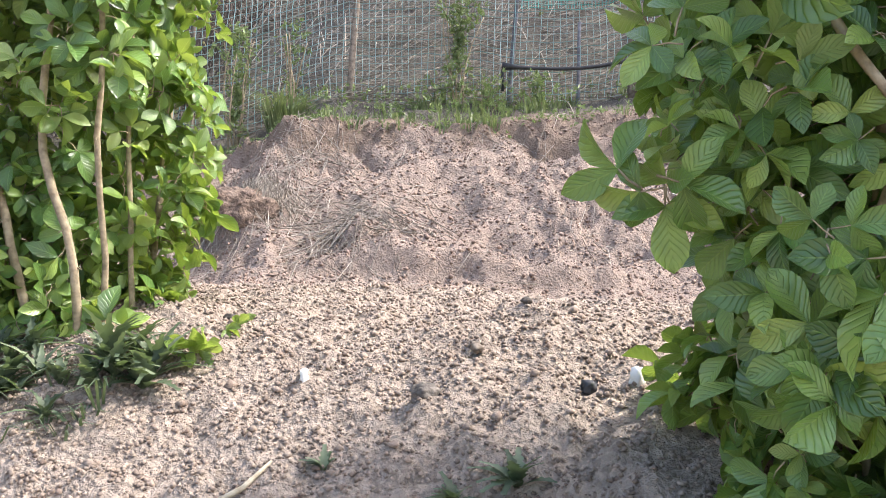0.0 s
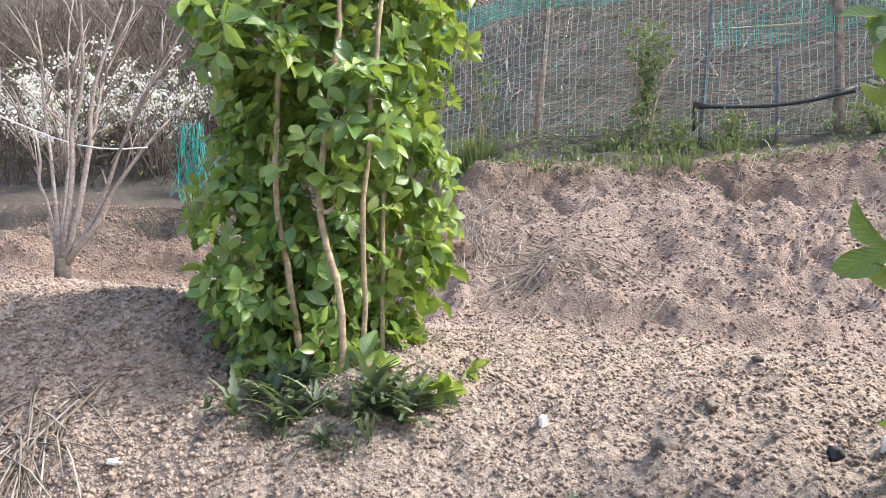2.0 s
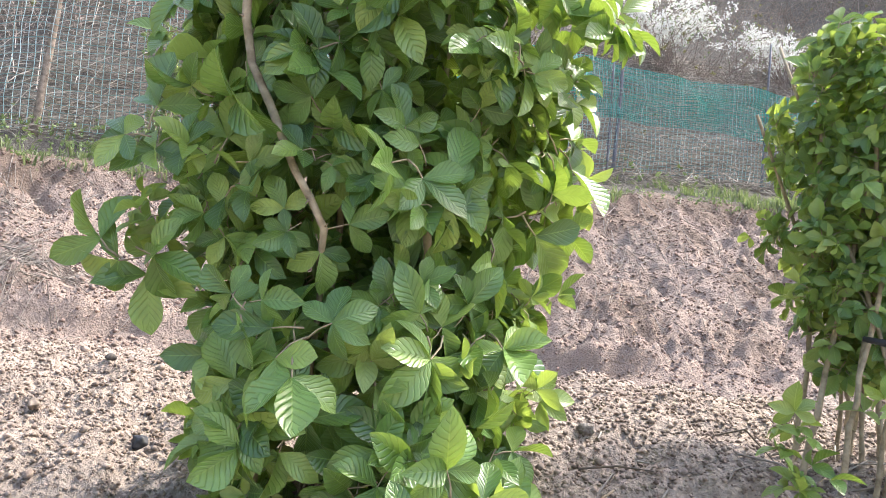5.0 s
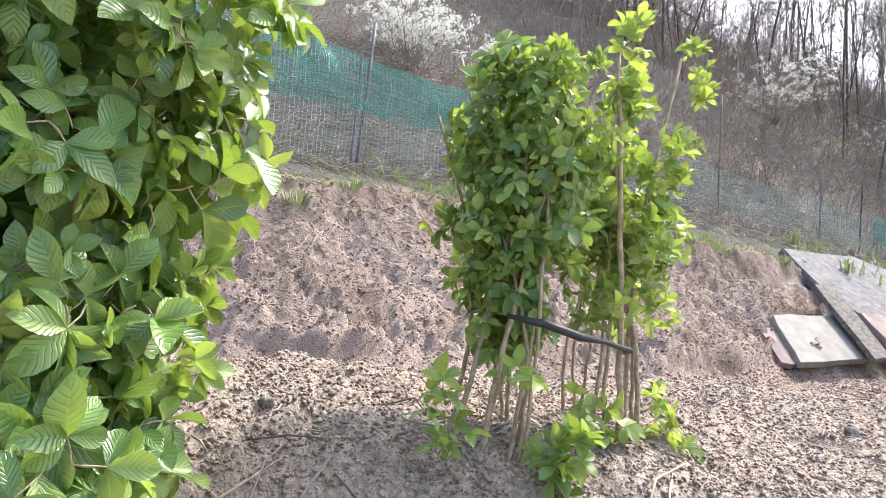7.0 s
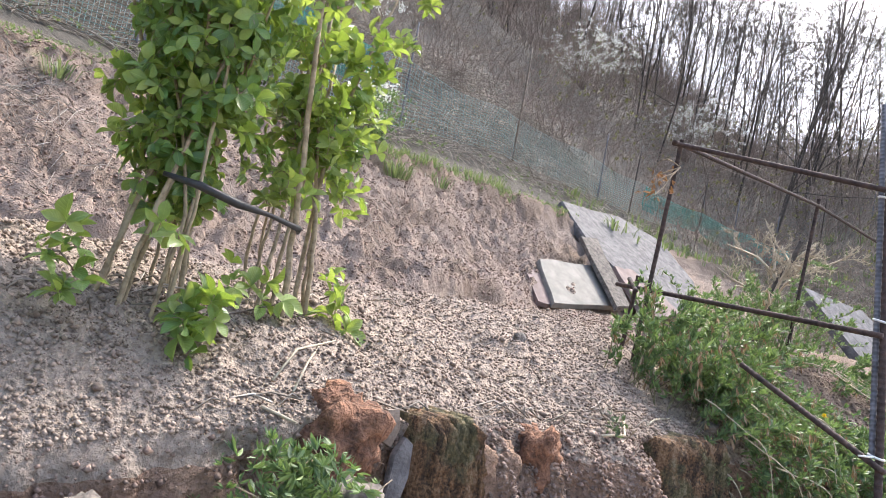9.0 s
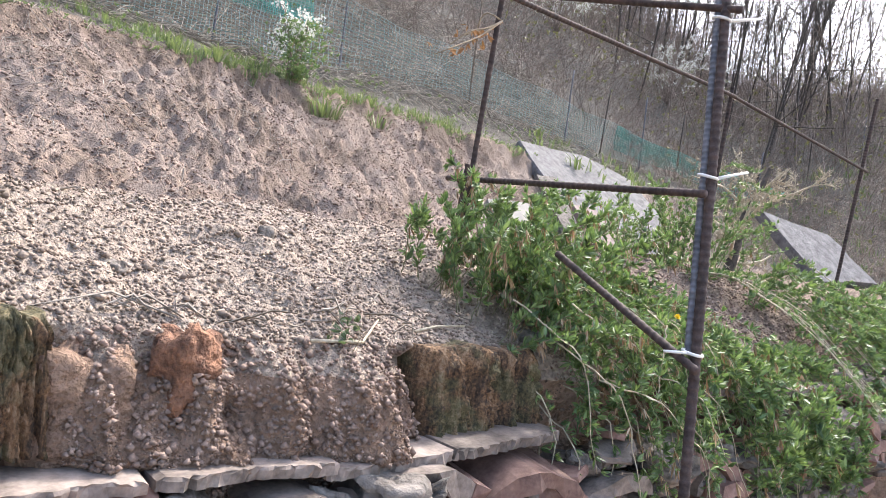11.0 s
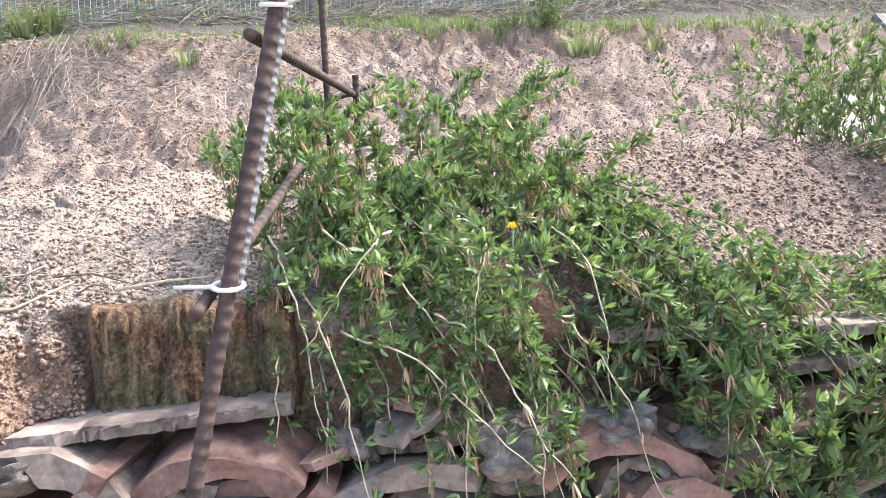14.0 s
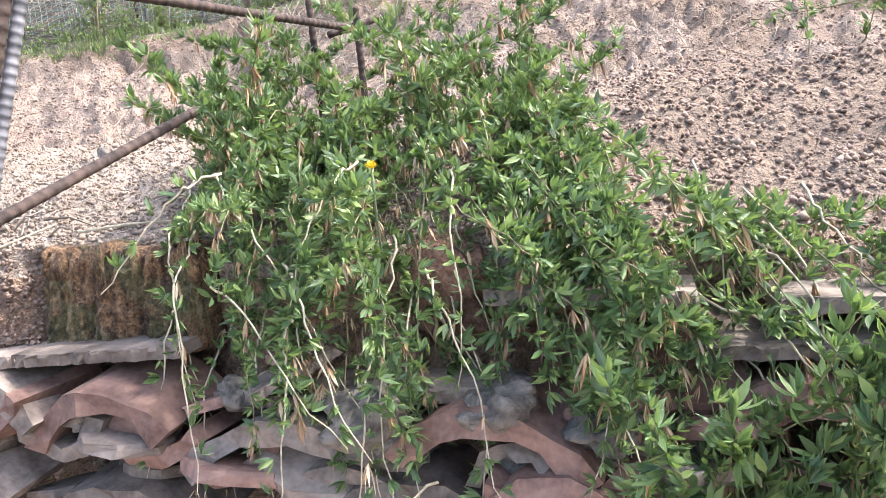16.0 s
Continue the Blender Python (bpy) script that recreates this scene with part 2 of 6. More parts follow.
def ground_z(x, y, fine=True):
    x, y = np.asarray(x, float), np.asarray(y, float)
    s = y - edge_y(x)
    e0 = np.interp(x, [-3, -0.5, 0.7, 1.4, 2.1, 2.4, 2.7, 3.2, 3.8, 6, 12], [1.03, 1.06, 1.13, 1.225, 1.205, 1.185, 1.175, 1.13, 1.13, 1.2, 1.3])
    e1 = np.interp(x, [-4, -1.0, 0.7, 1.2, 1.6, 2.3, 3, 4, 12], [1.36, 1.385, 1.385, 1.41, 1.38, 1.39, 1.39, 1.41, 1.5])
    steep = np.interp(x, [-1, 0.4, 0.9, 1.2, 1.6, 3], [0.60, 0.66, 0.58, 0.53, 0.74, 0.72])
    terrace = e0 + (e1 - e0) * np.sin(np.clip(s / steep, 0, 1) * math.pi / 2) ** 0.9
    by, ly, lz = base_y(x), lip_y(x), lip_z(x)
    bz = np.interp(x, [-4, -2.5, 1, 3, 8, 14], [1.36, 1.36, 1.24, 1.24, 1.3, 1.35])
    back = smooth01((s - steep - 0.15) / np.maximum(by - edge_y(x) - steep - 0.3, 0.3))
    terrace = terrace * (1 - back) + bz * back
    u = np.clip((y - by) / (ly - by), 0, 1)
    bank = bz + (lz - bz) * (0.95 * u + 0.05 * smooth01((u - 0.86) / 0.13))
    bank = bank - 0.10 * np.sin(u * math.pi) ** 2 * (fbm(x * 1.3, u * 1.5, 31, 3) + 0.25)
    z = np.where(y > by, bank, terrace)
    d = np.maximum(y - ly, 0)
    hill = lz + 0.42 * np.minimum(d, 0.9) + 0.80 * np.clip(d - 0.9, 0, 13) + 0.30 * np.clip(d - 13.9, 0, 20)
    hill = hill * 1.0 + np.minimum(d * 0.12, 0.8) * fbm(x * 0.4, y * 0.4, 5, 3)
    fall = smooth01((x - 45) / 60)
    hill = hill * (1 - fall) + (1.2 + 0.10 * d) * fall
    z = np.where(d > 0, hill, z)
    # the slope swings round towards the terrace farther along
    flank = 1.35 + 0.40 * np.clip(x - 12.0, 0, 18) + 0.5 * fbm(x * 0.3, y * 0.3, 6, 3) * np.clip((x - 12) / 4, 0, 1)
    z = np.where(x > 12, np.maximum(z, flank), z)
    # hollows, a clump and the undercut foot of the bank
    for hx, hy, rx, ry, hz in ((0.55, 3.62, 0.42, 0.16, -0.16), (1.40, 4.05, 0.20, 0.30, -0.16), (-0.98, 3.85, 0.20, 0.20, 0.10), (-0.99, 4.45, 0.26, 0.14, 0.08), (-0.37, 3.62, 0.15, 0.14, 0.07), (1.78, 4.30, 0.22, 0.14, 0.10),
                               (0.05, 4.05, 0.18, 0.2, -0.08), (2.9, 3.7, 0.3, 0.2, -0.10), (4.2, 3.6, 0.4, 0.2, -0.08), (-0.1, 4.1, 0.6, 0.12, 0.05)):
        z = z + hz * np.exp(-((x - hx) / rx) ** 2 - ((y - hy) / ry) ** 2)
    # heaps left by the digging
    for hx, hy, hr, hz in ((-1.12, 1.60, 0.34, 0.07), (-1.9, 2.35, 0.75, 0.09), (-0.15, 1.75, 0.5, 0.02), (3.5, 0.95, 0.45, 0.05)):
        z = z + hz * np.exp(-((x - hx) ** 2 + (y - hy) ** 2) / (2 * (hr * 0.6) ** 2))
    if fine:
        near = np.clip(1.3 - np.maximum(y - 6, 0) / 4, 0, 1) * np.clip(s / 0.15, 0.3, 1)
        lumps = fbm(x * 4.0, y * 4.0, 11, 3)
        clods = fbm(x * 26.0, y * 26.0, 3, 3)
        onbank = smooth01((y - by) / 0.3) * (d <= 0)
        z = z + near * (0.045 * lumps + 0.022 * (0.25 - np.abs(clods)) * (1 - 0.2 * onbank) - 0.003)
        foot = by + 0.16 + 0.10 * fbm(x * 2.6, x * 0 + 2, 57, 3)
        z = z + 0.10 * (smooth01((y - foot) / 0.035) - smooth01((y - foot) / 0.5)) * np.clip(0.25 + 2.4 * fbm(x * 1.4, x * 0, 59, 3), 0.0, 1.3)
        ledge = 0.05 * smooth01((np.sin(y * 9.0 + 3 * fbm(x * 1.1, y * 0.8, 45, 2)) - 0.55) / 0.4)
        z = z + onbank * (0.07 * fbm(x * 2.2, y * 3.0, 41, 4) + 0.06 * np.minimum(fbm(x * 7, y * 11, 51, 4), 0.05) + 0.026 * smooth01((fbm(x * 6, y * 11, 53, 4) - 0.02) / 0.08) + ledge * (fbm(x * 1.5, y * 1.5, 47, 2) + 0.2) + 0.030 * fbm(x * 15, y * 22, 49, 3))
        # packed clods, ragged crust under the lip
        worn = np.clip(0.45 + 1.6 * fbm(x * 1.3, y * 1.5, 81, 3) + 0.5 * smooth01((x - 1.6) / 0.8), 0.15, 1)
        wx, wy = x + 0.05 * fbm(x * 9, y * 9, 83, 2), y + 0.05 * fbm(x * 9, y * 9, 87, 2)
        z = z + onbank * worn * (0.13 * cells(wx * 6.5, wy * 9, 84) + 0.06 * cells(wx * 17, wy * 24, 85) - 0.045)
        z = z + near * (1 - onbank) * (d <= 0) * (0.032 * cells(wx * 14, wy * 14, 86) + 0.014 * cells(wx * 33, wy * 33, 88) - 0.006)
        crust = ly - 0.13 + 0.16 * fbm(x * 3.1, x * 0 + 5, 82, 4)
        z = z + 0.11 * (1 - 0.7 * smooth01((x - 1.5) / 0.6)) * np.clip(0.6 + 1.8 * fbm(x * 1.7, x * 0 + 8, 89, 2), 0.1, 1.2) * (smooth01((y - crust) / 0.035) - smooth01((y - crust + 0.22) / 0.255)) * (d <= 0)
    return z


def over_ground(x, y):
    """Height of the ground as it is built, over any place of the terrace, bank and hill."""
    x, y = np.asarray(x, float), np.asarray(y, float)
    s = np.clip(y - edge_y(x), 0, GRID_S[-2])
    i = np.clip(np.searchsorted(GRID_X, x) - 1, 0, len(GRID_X) - 2)
    j = np.clip(np.searchsorted(GRID_S, s) - 1, 0, len(GRID_S) - 2)
    fx, fs = (x - GRID_X[i]) / (GRID_X[i + 1] - GRID_X[i]), (s - GRID_S[j]) / (GRID_S[j + 1] - GRID_S[j])
    return (GRID_Z[j, i] * (1 - fx) + GRID_Z[j, i + 1] * fx) * (1 - fs) + (GRID_Z[j + 1, i] * (1 - fx) + GRID_Z[j + 1, i + 1] * fx) * fs


def gz(x, y):
    return float(over_ground(x, y))


GRID_X = np.concatenate([-np.geomspace(120, 5.6, 26), np.arange(-5.5, -3.2, 0.03), np.arange(-3.2, 5.0, 0.017), np.arange(5.0, 9.0, 0.034), np.geomspace(9.05, 120, 50)])
GRID_S = np.concatenate([np.arange(0, 1.25, 0.014), np.arange(1.25, 4.6, 0.017), np.arange(4.6, 5.6, 0.05), np.geomspace(5.65, 150, 50)])
GRID_Z = np.array([ground_z(GRID_X, edge_y(GRID_X) + s) for s in GRID_S])


# ---- earth material ----
def soil_material(name, tones, cover=True, scale=1.0):
    mat, n, bsdf = material(name)
    tc = n.new("ShaderNodeTexCoord")
    big, mid, fine, spk = noise_tex(n, 1.6 * scale, 4), noise_tex(n, 14 * scale, 6, 0.68), noise_tex(n, 110 * scale, 4, 0.7), n.new("ShaderNodeTexVoronoi")
    spk.inputs["Scale"].default_value = 95 * scale
    for t in (big, mid, fine, spk):
        link_nodes(mat, [(tc.outputs["Object"], t.inputs["Vector"])])
    r = ramp(n, [(0.40, tones[0]), (0.5, tones[1]), (0.62, tones[2])])
    m1 = n.new("ShaderNodeMath")
    m1.operation = "MULTIPLY_ADD"
    m1.inputs[1].default_value = 0.6
    m2 = n.new("ShaderNodeMath")
    m2.operation = "MULTIPLY_ADD"
    m2.inputs[1].default_value = 0.4
    link_nodes(mat, [(mid.outputs["Fac"], m1.inputs[0]), (big.outputs["Fac"], m2.inputs[0]), (m2.outputs[0], m1.inputs[2]), (m1.outputs[0], r.inputs["Fac"])])
    sp = ramp(n, [(0.0, (0.62, 0.60, 0.58)), (0.5, (0.98, 0.98, 0.98)), (1.0, (1.25, 1.23, 1.22))])
    mx, fac, c1, c2, res = mixed(n, "MULTIPLY")
    fac.default_value = 0.8
    link_nodes(mat, [(spk.outputs["Color"], sp.inputs["Fac"]), (r.outputs["Color"], c1), (sp.outputs["Color"], c2)])
    out = res
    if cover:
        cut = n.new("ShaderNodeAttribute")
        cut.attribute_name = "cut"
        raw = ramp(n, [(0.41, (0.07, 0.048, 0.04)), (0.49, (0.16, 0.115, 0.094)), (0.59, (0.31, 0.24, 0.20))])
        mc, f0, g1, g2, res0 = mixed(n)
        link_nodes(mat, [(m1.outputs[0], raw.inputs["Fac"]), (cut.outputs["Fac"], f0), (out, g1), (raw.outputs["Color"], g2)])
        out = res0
        hz = n.new("ShaderNodeAttribute")
        hz.attribute_name = "humus"
        top = ramp(n, [(0.41, (0.045, 0.031, 0.024)), (0.5, (0.115, 0.08, 0.061)), (0.60, (0.22, 0.165, 0.13))])
        mh, fh, h1, h2, resh = mixed(n)
        link_nodes(mat, [(m1.outputs[0], top.inputs["Fac"]), (hz.outputs["Fac"], fh), (out, h1), (top.outputs["Color"], h2)])
        out = resh
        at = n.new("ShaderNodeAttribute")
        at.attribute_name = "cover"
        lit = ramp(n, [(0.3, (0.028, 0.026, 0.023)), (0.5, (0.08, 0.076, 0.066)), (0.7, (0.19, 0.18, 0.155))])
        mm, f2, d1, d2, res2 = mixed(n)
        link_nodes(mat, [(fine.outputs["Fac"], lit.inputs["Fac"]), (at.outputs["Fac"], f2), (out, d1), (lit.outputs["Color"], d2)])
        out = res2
    bp = n.new("ShaderNodeBump")
    bp.inputs["Strength"].default_value, bp.inputs["Distance"].default_value = 0.9, 0.012
    rough_sum = n.new("ShaderNodeMath")
    rough_sum.operation = "MULTIPLY_ADD"
    rough_sum.inputs[1].default_value = 4.0
    hsum = n.new("ShaderNodeMath")
    hsum.operation = "MULTIPLY_ADD"
    hsum.inputs[1].default_value = 0.5
    link_nodes(mat, [(spk.outputs["Distance"], hsum.inputs[0]), (fine.outputs["Fac"], hsum.inputs[2]), (hsum.outputs[0], rough_sum.inputs[2]), (mid.outputs["Fac"], rough_sum.inputs[0]), (rough_sum.outputs[0], bp.inputs["Height"]),
                     (bp.outputs["Normal"], bsdf.inputs["Normal"]), (out, bsdf.inputs["Base Color"])])
    bsdf.inputs["Roughness"].default_value = 0.95
    bsdf.inputs["Specular IOR Level"].default_value = 0.15
    return mat


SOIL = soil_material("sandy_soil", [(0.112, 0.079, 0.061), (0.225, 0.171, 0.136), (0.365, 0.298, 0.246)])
CLAY = soil_material("weathered_clay", [(0.07, 0.038, 0.026), (0.175, 0.102, 0.068), (0.32, 0.218, 0.162)], cover=False, scale=1.4)


def face_y(x, z, top):
    """The worn front of the terrace, with a run of fallen crumbs."""
    k = np.clip((top - z) / 1.2, 0, 1)
    talus = smooth01((x - 1.50) / 0.25) * (1 - smooth01((x - 2.12) / 0.2))
    out = 0.015 * np.minimum(k / 0.03, 1) + talus * 0.075 * np.minimum(k / 0.12, 1) * (1 - smooth01((k - 0.13) / 0.03)) + 0.04 * smooth01((k - 0.3) / 0.2)
    out = out + np.minimum(k / 0.03, 1) * (0.08 * fbm(x * 3.2, z * 4 + 3, 61, 4) + 0.09 * np.abs(fbm(x * 16, z * 4, 65, 3)) - 0.015 + 0.03 * fbm(x * 34, z * 22, 67, 3))
    flute = np.exp(-((x - 2.36) / 0.16) ** 4) * smooth01((z - 1.0) / 0.03) * smooth01((top - z) / 0.03)
    out = out - 0.06 * flute - 0.05 * np.exp(-((x - 1.64) / 0.09) ** 4)
    return edge_y(x) - out


def build_ground():
    xs = GRID_X
    rows = [np.stack([xs, edge_y(xs) + s, z], 1) for s, z in zip(GRID_S, GRID_Z)]
    top = rows[0]
    face = []
    for k in np.concatenate([np.arange(0.02, 0.5, 0.016), np.linspace(0.55, 1.0, 8)]):
        z = top[:, 2] * (1 - k)
        face.append(np.stack([xs, face_y(xs, z, top[:, 2]), z], 1))
    low = []
    for d in np.geomspace(0.3, 120, 16):
        low.append(np.stack([xs, edge_y(xs) - 0.1 - d, 0.02 * fbm(xs * 2, xs * 0 + d * 2, 77, 3)], 1))
    grid = np.array(low[::-1] + face[::-1] + rows)
    nr, nc = grid.shape[:2]
    idx = np.arange(nr * nc).reshape(nr, nc)
    quads = np.stack([idx[:-1, :-1], idx[:-1, 1:], idx[1:, 1:], idx[1:, :-1]], -1).reshape(-1, 4)
    me = bpy.data.meshes.new("ground")
    me.from_pydata(grid.reshape(-1, 3).tolist(), [], quads.tolist())
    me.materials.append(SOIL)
    me.materials.append(CLAY)
    row_of = np.repeat(np.arange(nr - 1), nc - 1)
    me.polygons.foreach_set("material_index", ((row_of >= len(low) - 1) & (row_of < len(low) + len(face) - 2)).astype(np.int32))
    me.polygons.foreach_set("use_smooth", [True] * len(me.polygons))
    p = grid.reshape(-1, 3)
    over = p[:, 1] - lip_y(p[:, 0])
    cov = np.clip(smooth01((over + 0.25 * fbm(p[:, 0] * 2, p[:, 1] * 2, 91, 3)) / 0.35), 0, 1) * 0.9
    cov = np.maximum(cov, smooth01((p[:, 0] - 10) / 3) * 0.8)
    # Darker cover tone also laid over the left end of the bank.
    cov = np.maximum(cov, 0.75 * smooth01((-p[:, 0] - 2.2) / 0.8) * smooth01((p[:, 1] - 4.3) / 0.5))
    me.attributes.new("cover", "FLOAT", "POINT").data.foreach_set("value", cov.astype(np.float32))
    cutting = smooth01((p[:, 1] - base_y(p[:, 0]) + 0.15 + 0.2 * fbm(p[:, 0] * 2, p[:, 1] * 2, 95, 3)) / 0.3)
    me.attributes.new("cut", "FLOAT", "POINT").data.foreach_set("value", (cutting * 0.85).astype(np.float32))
    hum = smooth01((over + 0.15 + 0.30 * fbm(p[:, 0] * 2.6, p[:, 1] * 2.4, 97, 4)) / 0.09) * (over < 0.25) * 0.8
    brown = 0.75 * smooth01((p[:, 0] - 2.9 + 0.5 * fbm(p[:, 0] * 3, p[:, 1] * 3, 98, 3)) / 0.5) * (1 - cutting) * (1 - smooth01((p[:, 0] - 8) / 3)) * smooth01((p[:, 1] - edge_y(p[:, 0]) + 0.9) / 0.6)
    grey = smooth01((p[:, 0] - 1.5) / 1.2) * cutting * (over < 0) * np.clip(0.35 + 1.5 * fbm(p[:, 0] * 3.1, p[:, 1] * 4.3, 99, 4), 0, 0.8) * (1 - smooth01((p[:, 0] - 8) / 3))
    # Left of the bank only takes the darker humus tone, in random patches.
    left = 0.85 * smooth01((-p[:, 0] - 1.5) / 0.5) * cutting * (over < 0.2) * np.clip(0.5 + 1.6 * fbm(p[:, 0] * 2.3, p[:, 1] * 3.1, 96, 4), 0, 1)
    hum = np.maximum.reduce([hum, brown, grey, left])
    me.attributes.new("humus", "FLOAT", "POINT").data.foreach_set("value", np.minimum(hum * 1.2, 1).astype(np.float32))
    me.update()
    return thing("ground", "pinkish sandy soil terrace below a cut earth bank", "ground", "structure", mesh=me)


ground = build_ground()

# ---- materials of the things ----
LEAF = leaf_material("shrub_leaf", (0.052, 0.118, 0.030), (0.15, 0.27, 0.066), (0.30, 0.41, 0.10), (0.46, 0.64, 0.08), 0.30, 0.21, 0.6, 0.75)
GOJI = leaf_material("matrimony_vine_leaf", (0.045, 0.085, 0.040), (0.11, 0.18, 0.078), (0.28, 0.37, 0.14), (0.30, 0.45, 0.11), 0.40, 0.22, 0.3)
GRASS = leaf_material("grass_blade", (0.06, 0.085, 0.047), (0.13, 0.165, 0.09), (0.24, 0.25, 0.15), (0.26, 0.34, 0.11), 0.6, 0.3)
WEED = leaf_material("weed_leaf", (0.05, 0.075, 0.045), (0.105, 0.14, 0.085), (0.20, 0.24, 0.15), (0.26, 0.36, 0.12), 0.6, 0.2)
LIP_GREEN = leaf_material("lip_weed_leaf", (0.075, 0.115, 0.045), (0.17, 0.225, 0.095), (0.29, 0.34, 0.16), (0.32, 0.44, 0.12), 0.55, 0.25)
BUDS = leaf_material("budding_leaf", (0.09, 0.085, 0.04), (0.20, 0.185, 0.075), (0.34, 0.31, 0.14), (0.36, 0.36, 0.12), 0.6, 0.25)
YOUNG = leaf_material("young_leaf", (0.12, 0.20, 0.055), (0.21, 0.31, 0.085), (0.34, 0.42, 0.15), (0.55, 0.70, 0.11), 0.36, 0.32, 0.6, 0.6)
STRAW = leaf_material("dry_straw", (0.16, 0.13, 0.105), (0.35, 0.305, 0.26), (0.54, 0.48, 0.42), (0.28, 0.24, 0.18), 0.8, 0.1)
DEAD = leaf_material("withered_leaf", (0.22, 0.12, 0.065), (0.42, 0.30, 0.19), (0.60, 0.50, 0.37), (0.40, 0.25, 0.12), 0.8, 0.2)
PETAL = leaf_material("white_petal", (0.70, 0.71, 0.68), (0.80, 0.80, 0.78), (0.86, 0.86, 0.83), (0.80, 0.80, 0.75), 0.6, 0.3)
BARK = plain_material("pale_brown_bark", (0.19, 0.145, 0.09), (0.41, 0.33, 0.22), 60, 0.8, bump=0.5)
CANE = plain_material("pale_cane", (0.30, 0.25, 0.17), (0.55, 0.48, 0.36), 80, 0.7, bump=0.4)
SHOOT = plain_material("green_brown_shoot", (0.09, 0.085, 0.04), (0.25, 0.225, 0.13), 80, 0.7, bump=0.4)
TWIG = plain_material("grey_brown_twig", (0.13, 0.102, 0.088), (0.36, 0.295, 0.25), 30, 0.9, bump=0.5, per="island")
TRUNK = plain_material("dark_bark", (0.035, 0.03, 0.026), (0.12, 0.10, 0.085), 30, 0.9, bump=0.6)
RUST = plain_material("rusty_steel", (0.022, 0.015, 0.014), (0.085, 0.055, 0.047), 50, 0.85, 0.0, bump=0.5, fine=260, depth=0.002)
STEEL = plain_material("grey_steel", (0.08, 0.08, 0.092), (0.20, 0.20, 0.225), 40, 0.7, 0.0, bump=0.3, depth=0.002)
BLACK = plain_material("black_plastic", (0.012, 0.012, 0.014), (0.04, 0.04, 0.045), 30, 0.5, bump=0.2)
WHITE = plain_material("white_plastic", (0.65, 0.65, 0.62), (0.82, 0.82, 0.80), 30, 0.5, bump=0.1)
NET = leaf_material("green_netting", (0.05, 0.38, 0.34), (0.10, 0.52, 0.47), (0.26, 0.66, 0.61), (0.06, 0.42, 0.36), 0.5, 0.3)
PALE_NET = leaf_material("faded_netting", (0.24, 0.42, 0.42), (0.38, 0.55, 0.56), (0.56, 0.68, 0.69), (0.22, 0.38, 0.38), 0.5, 0.25)
TILE_RED = plain_material("terracotta_tile", (0.12, 0.062, 0.05), (0.32, 0.195, 0.155), 22, 0.85, bump=0.6, fine=120, per="object")
TILE_GREY = plain_material("grey_clay_tile", (0.09, 0.07, 0.058), (0.31, 0.25, 0.215), 22, 0.85, bump=0.6, fine=120, per="object")
RED_ROCK = plain_material("red_weathered_rock", (0.085, 0.045, 0.031), (0.31, 0.175, 0.12), 26, 0.95, bump=1.0, fine=110, depth=0.02)
ORANGE_ROCK = plain_material("orange_weathered_rock", (0.075, 0.038, 0.026), (0.32, 0.16, 0.095), 30, 0.95, bump=1.0, fine=120, depth=0.016)
GREY_ROCK = plain_material("grey_stone", (0.075, 0.062, 0.054), (0.27, 0.235, 0.205), 26, 0.95, bump=1.0, fine=90, depth=0.012, per="object")
GRANITE = plain_material("speckled_granite", (0.065, 0.062, 0.064), (0.175, 0.165, 0.168), 14, 0.85, bump=0.9, fine=75, depth=0.01)
PALE_SLAB = plain_material("pale_stone_slab", (0.14, 0.13, 0.115), (0.235, 0.22, 0.195), 8, 0.8, bump=0.4)
PINK_SLAB = plain_material("pinkish_stone_slab", (0.14, 0.098, 0.09), (0.25, 0.19, 0.175), 8, 0.85, bump=0.4)
GRAIN = plain_material("soil_crumb", (0.15, 0.106, 0.082), (0.385, 0.306, 0.248), 25, 0.95, bump=0.8, fine=200, per="island")
RED_GRAIN = plain_material("clay_crumb", (0.13, 0.085, 0.066), (0.33, 0.24, 0.195), 25, 0.95, bump=0.8, fine=200, per="island")
PALE_BARK = plain_material("pale_grey_bark", (0.17, 0.14, 0.125), (0.38, 0.33, 0.30), 60, 0.85, bump=0.4)
WOOD = plain_material("weathered_wood", (0.10, 0.075, 0.055), (0.30, 0.24, 0.19), 30, 0.85, bump=0.6)
YELLOW = leaf_material("yellow_petal", (0.60, 0.42, 0.02), (0.75, 0.55, 0.03), (0.80, 0.62, 0.05), (0.70, 0.50, 0.02), 0.6, 0.25)
ORANGE = leaf_material("orange_dead_leaf", (0.25, 0.12, 0.05), (0.40, 0.21, 0.09), (0.50, 0.31, 0.16), (0.42, 0.20, 0.06), 0.8, 0.2)

# ---- leafy shrubs ----
def unit(v):
    v = np.asarray(v, float)
    return v / (np.linalg.norm(v) + 1e-9)


def leaflet(length, wide, rows, cup=0.10, droop=0.16, twist=0.0):
    """One leaf blade along +y, folded a little along its midrib."""
    v, f = [], []
    for t, w in rows:
        half, y = w * wide, t * length
        z = -droop * length * t * t
        tw = twist * t
        v += [(-half, y + 0.12 * half, z + cup * half * 2 - tw * half), (0, y, z), (half, y + 0.12 * half, z + cup * half * 2 + tw * half)]
    for i in range(len(rows) - 1):
        a = 3 * i
        f += [(a, a + 1, a + 4, a + 3), (a + 1, a + 2, a + 5, a + 4)]
    return np.array(v), f


